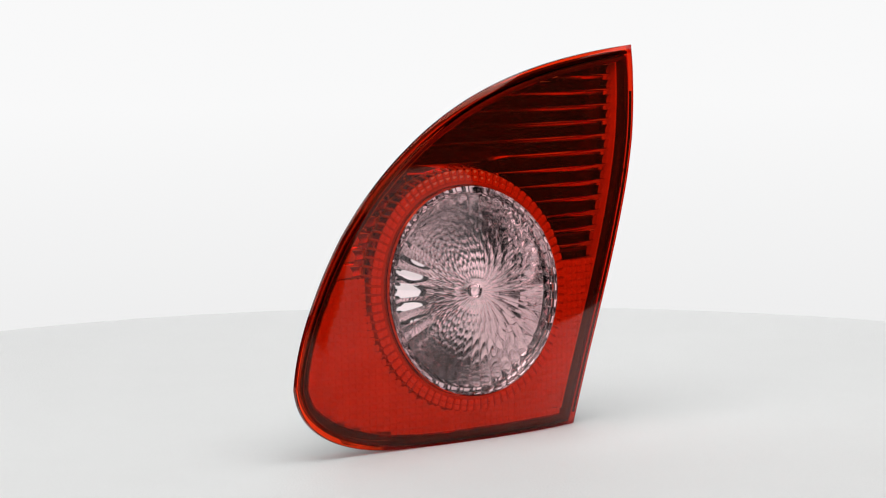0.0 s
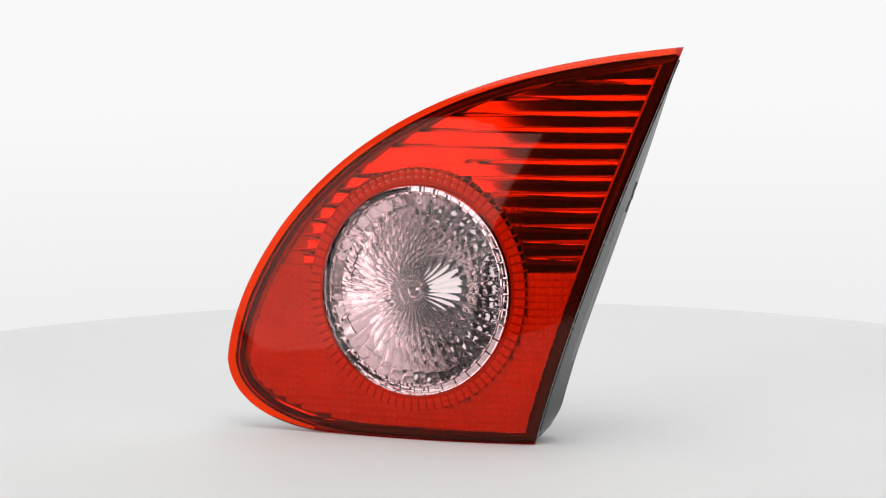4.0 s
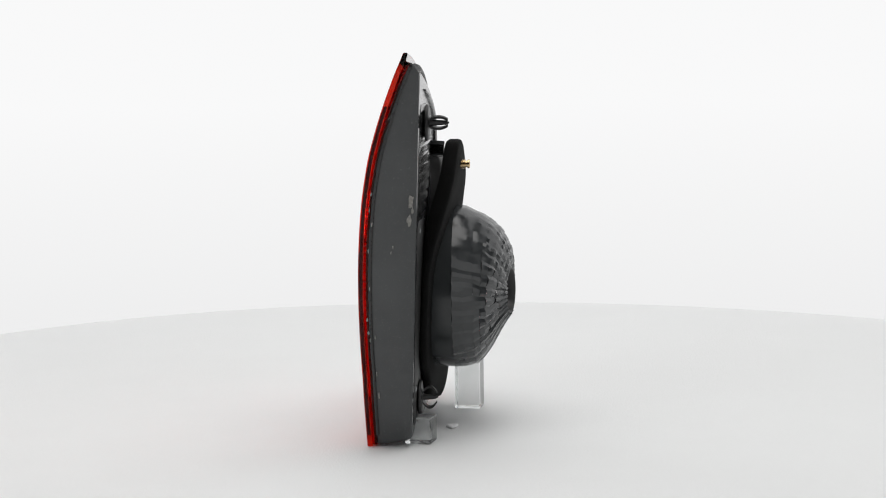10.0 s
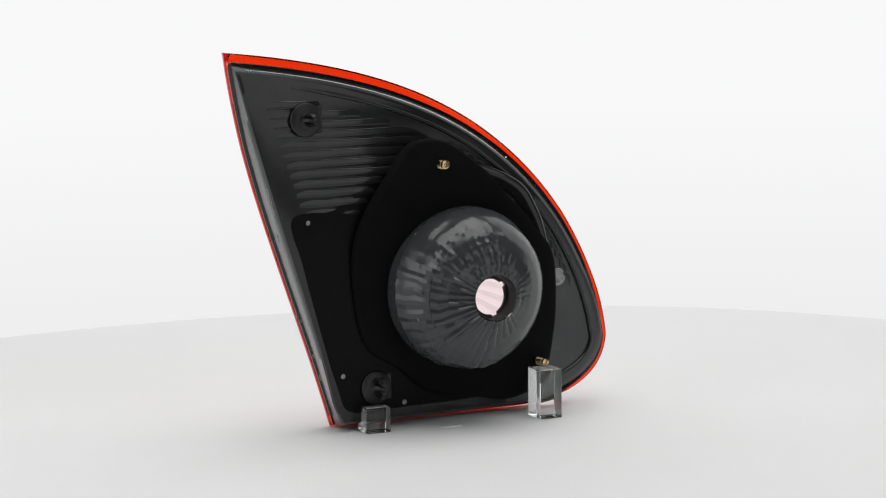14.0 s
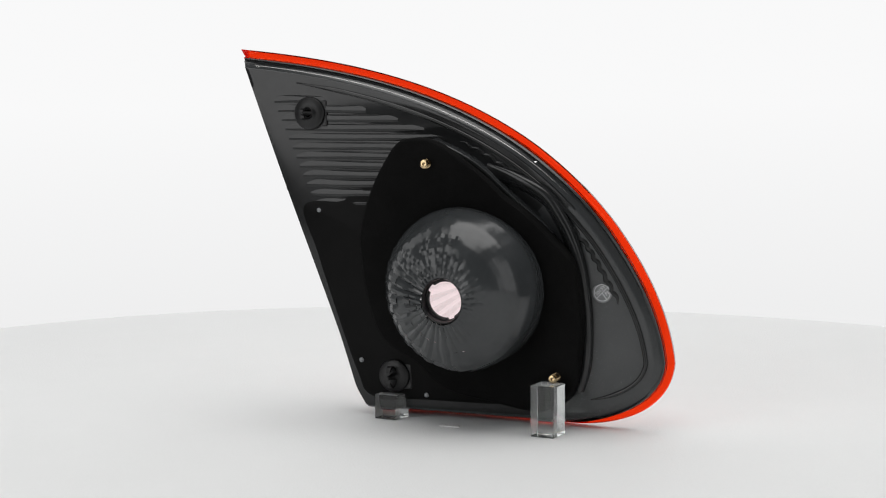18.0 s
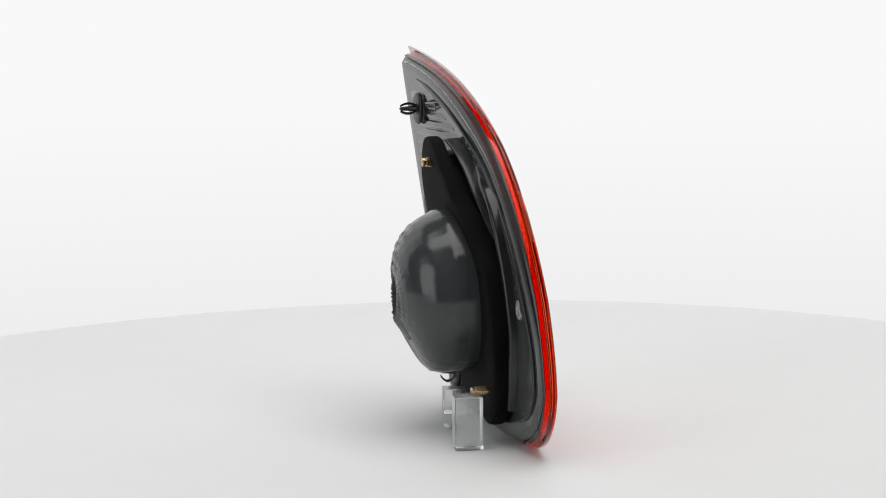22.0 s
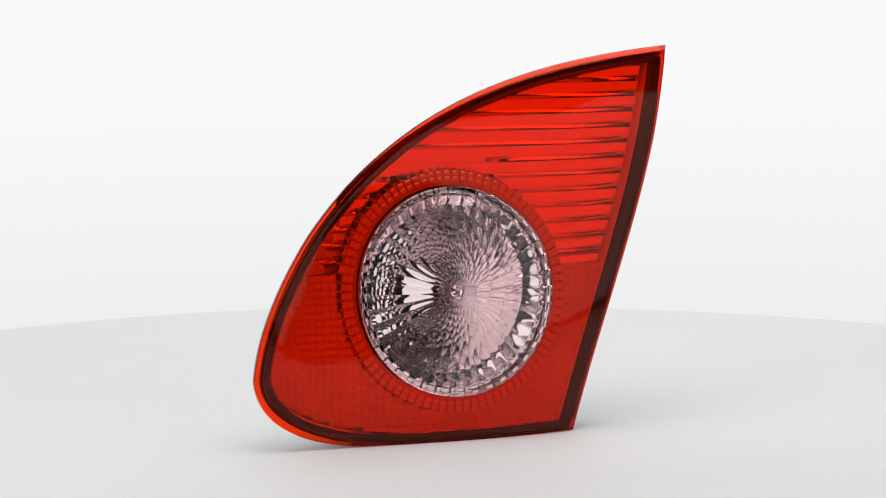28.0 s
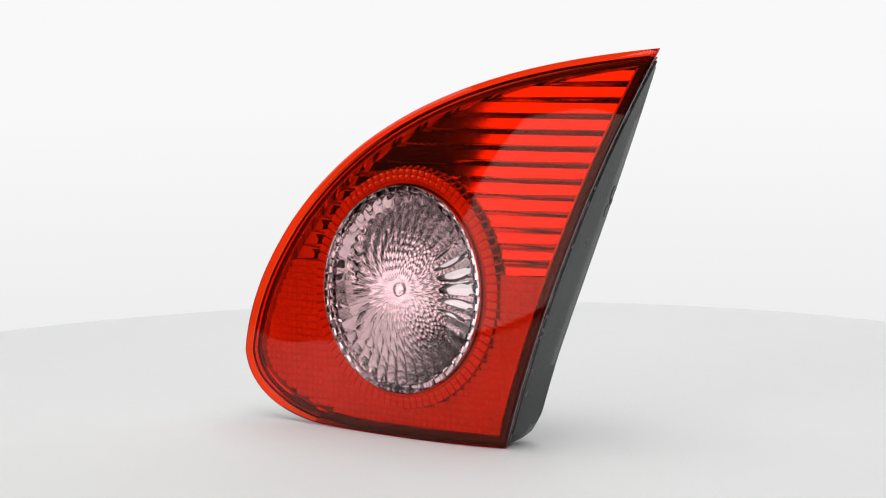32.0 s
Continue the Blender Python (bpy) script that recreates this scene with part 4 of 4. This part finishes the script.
def bar(a, b, width, y, mat, parent, name="ink_bar"):
    p, q = Vector(a), Vector(b)
    t = (q - p).normalized()
    s = Vector((-t.y, t.x)) * width / 2
    pts = [p - s, q - s, q + s, p + s]
    v = [(c.x, y, c.y) for c in pts] + [(c.x, y + 0.00006, c.y) for c in pts]
    f = [(0, 1, 2, 3), (4, 5, 6, 7), (0, 1, 5, 4), (1, 2, 6, 5), (2, 3, 7, 6), (3, 0, 4, 7)]
    part(name, outward(mesh_of(name, v, f, mat, False)), parent)


def words(text, size, x, z, y, turn, parent):
    c = bpy.data.curves.new("print", "FONT")
    c.body, c.size, c.align_x, c.align_y, c.extrude = text, size, "CENTER", "CENTER", 0.00003
    tmp = bpy.data.objects.new("print", c)
    me = bpy.data.meshes.new_from_object(tmp)
    bpy.data.objects.remove(tmp)
    me.materials.clear()
    me.materials.append(STICKER_INK)
    ob = part("print", me, parent)
    # read from behind the lamp
    ob.matrix_basis = pose(x, y, z, 90, 0, 180) @ Matrix.Rotation(radians(turn), 4, "Z")


def sticker():
    x, z = -0.0791, 0.0740
    y = rear(x, z)
    prof = [(0.0053, y - 0.0004), (0.0053, y + 0.00018), (0.0051, y + 0.00022), (0.0002, y + 0.00022)]
    v, f = turned(prof, (x, 0, z), 48, "y", True)
    seal = part("sticker", outward(mesh_of("sticker", v, f, STICKER)), lamp, "small round grey inspection sticker")
    v, f = turned([(0.0044, y + 0.00023), (0.0044, y + 0.00030), (0.0041, y + 0.00030), (0.0041, y + 0.00023)], (x, 0, z), 48)
    part("ink_ring", mesh_of("ink_ring", v, f, STICKER_INK, False), seal)
    bar((x + 0.0029, z - 0.0029), (x - 0.0029, z + 0.0029), 0.0003, y + 0.00024, STICKER_INK, seal)
    bar((x, z), (x - 0.0024, z - 0.0033), 0.0003, y + 0.00024, STICKER_INK, seal)
    words("2015Y", 0.0026, x + 0.0010, z + 0.0012, y + 0.00028, 45, seal)
    words("M", 0.0028, x - 0.0026, z - 0.0002, y + 0.00028, 35, seal)


def scuffs():
    """Bare chips on the side wall."""
    rng = random.Random(3)

    def wall(s, deep):
        """A point of the side wall: s along the straight edge, deep from front to back."""
        k = max(0, min(1, (deep - 0.15) / 0.78))
        line = inset(0.0045, 0.0016, 0.0007 + 0.0003 * k, 0, 0.0012 + 0.0054 * k)
        pts = line[len(line) - 64:]
        i = max(0, min(62, int(s * 63)))
        (x, z), (x2, z2) = pts[i], pts[i + 1]
        q = s * 63 - i
        up = Vector((x2 - x, 0, z2 - z)).normalized()
        x, z = x + (x2 - x) * q, z + (z2 - z) * q
        return Vector((x, front(x, z) + 0.0054 + (rear(x, z) - front(x, z) - 0.0054) * deep, z)), Vector((up.z, 0, -up.x))

    # along the edge, depth, width along the depth, height along the edge; the last ones are burrs that stand off the edge
    burrs = [(rng.uniform(0.08, 0.97), rng.uniform(-0.06, 0.03), rng.uniform(0.02, 0.05), rng.uniform(0.006, 0.016)) for k in range(14)]
    for s, deep, w, h in burrs + [(0.665, 0.87, 0.16, 0.042), (0.617, 0.83, 0.12, 0.034), (0.642, 0.90, 0.07, 0.024), (0.545, 0.50, 0.04, 0.016), (0.53, 0.46, 0.03, 0.010), (0.14, 0.12, 0.05, 0.022), (0.20, 0.09, 0.03, 0.016), (0.30, 0.10, 0.03, 0.012)]:
        stand = 0.00022 if deep > 0.05 else 0.0005
        ring, back = [], []
        for k in range(11):
            a, rr = 2 * math.pi * k / 11, rng.uniform(0.45, 1.1)
            p, out = wall(s + h / 2 * rr * math.sin(a), deep + w / 2 * rr * math.cos(a))
            ring.append(tuple(p + out * stand))
            back.append(tuple(p - out * 0.0004))
        f = [tuple(range(11)), tuple(range(11, 22))] + [(k, (k + 1) % 11, 11 + (k + 1) % 11, 11 + k) for k in range(11)]
        part("scuff", outward(mesh_of("scuff", ring + back, f, SCUFF, False)), lamp, "pale bare chip in the dark plastic")


red_lens()
clear_window()
mirror_bowl()
flutes()
louvre_filler()
reflex_field()
bead_ring()
bezel()
housing()
back_flutes()
gasket()
bulb_bowl()
stud(0.0090, 0.1410, 0.0118, -0.006, 0.0024)
stud(-0.0578, 0.0308, 0.0048, -0.012, 0.0021)
clip(0.0812, 0.1660, -0.0062, 0.0125, 0.0020, radians(80))
clip(0.0378, 0.0245, -0.0148, 0.0110, 0.0046, radians(88))
pin(0.0787, 0.1137, -0.0092)
pin(0.0571, 0.0322, -0.0140)
pin(0.0198, 0.0147, -0.0150)
sticker()
scuffs()

# ---------------------------------------------------------------- what props it up
def acrylic_block(x, y, turn, w, d, h, label):
    me = box_mesh("acrylic_block", (w, d, h), ACRYLIC, 0.00035, 1)
    me.materials.append(FROSTED)
    for p in me.polygons:
        if abs(p.normal.x) > 0.9 or p.normal.z > 0.9:
            p.material_index = 1
    ob = new("acrylic_block", me)
    ob.matrix_basis = pose(x, y, TOP_Z + 0.0001, 0, 0, turn)
    return tagged(ob, label, "acrylic block", "acrylic props under the lamp")


low_block = acrylic_block(0.0394, -0.0127, -10, 0.0133, 0.0133, 0.0132, "small clear acrylic cube under the lower clip")
tall_block = acrylic_block(-0.0559, 0.0064, -7, 0.0132, 0.0140, 0.0266, "tall clear acrylic block under the brass stud")

# a dab of clear adhesive at the middle of the table
_v, _f = turned([(0.0052, 0.0001), (0.0056, 0.0003), (0.0046, 0.0007), (0.0026, 0.0009), (0.0002, 0.0008)], (0.0, 0.0008, TOP_Z), 28, "z", True)
_v = [(x * (1 + 0.18 * math.sin(3 * math.atan2(y, x) + 1)), y * (0.7 + 0.15 * math.cos(2 * math.atan2(y, x))), z) for x, y, z in _v]
gel_dab = tagged(new("adhesive_dab", outward(mesh_of("adhesive_dab", _v, _f, GEL))), "small dab of clear adhesive on the white table", "adhesive")


# ---------------------------------------------------------------- turning
def motions():
    times = [k * 0.25 for k in range(129)]
    for ob in (turntable, lamp, low_block, tall_block, gel_dab):
        rest = ob.matrix_basis.copy()
        walk(ob, [(t, Matrix.Rotation(radians(-(t - FACING) * TURN), 4, "Z") @ rest) for t in times])


motions()
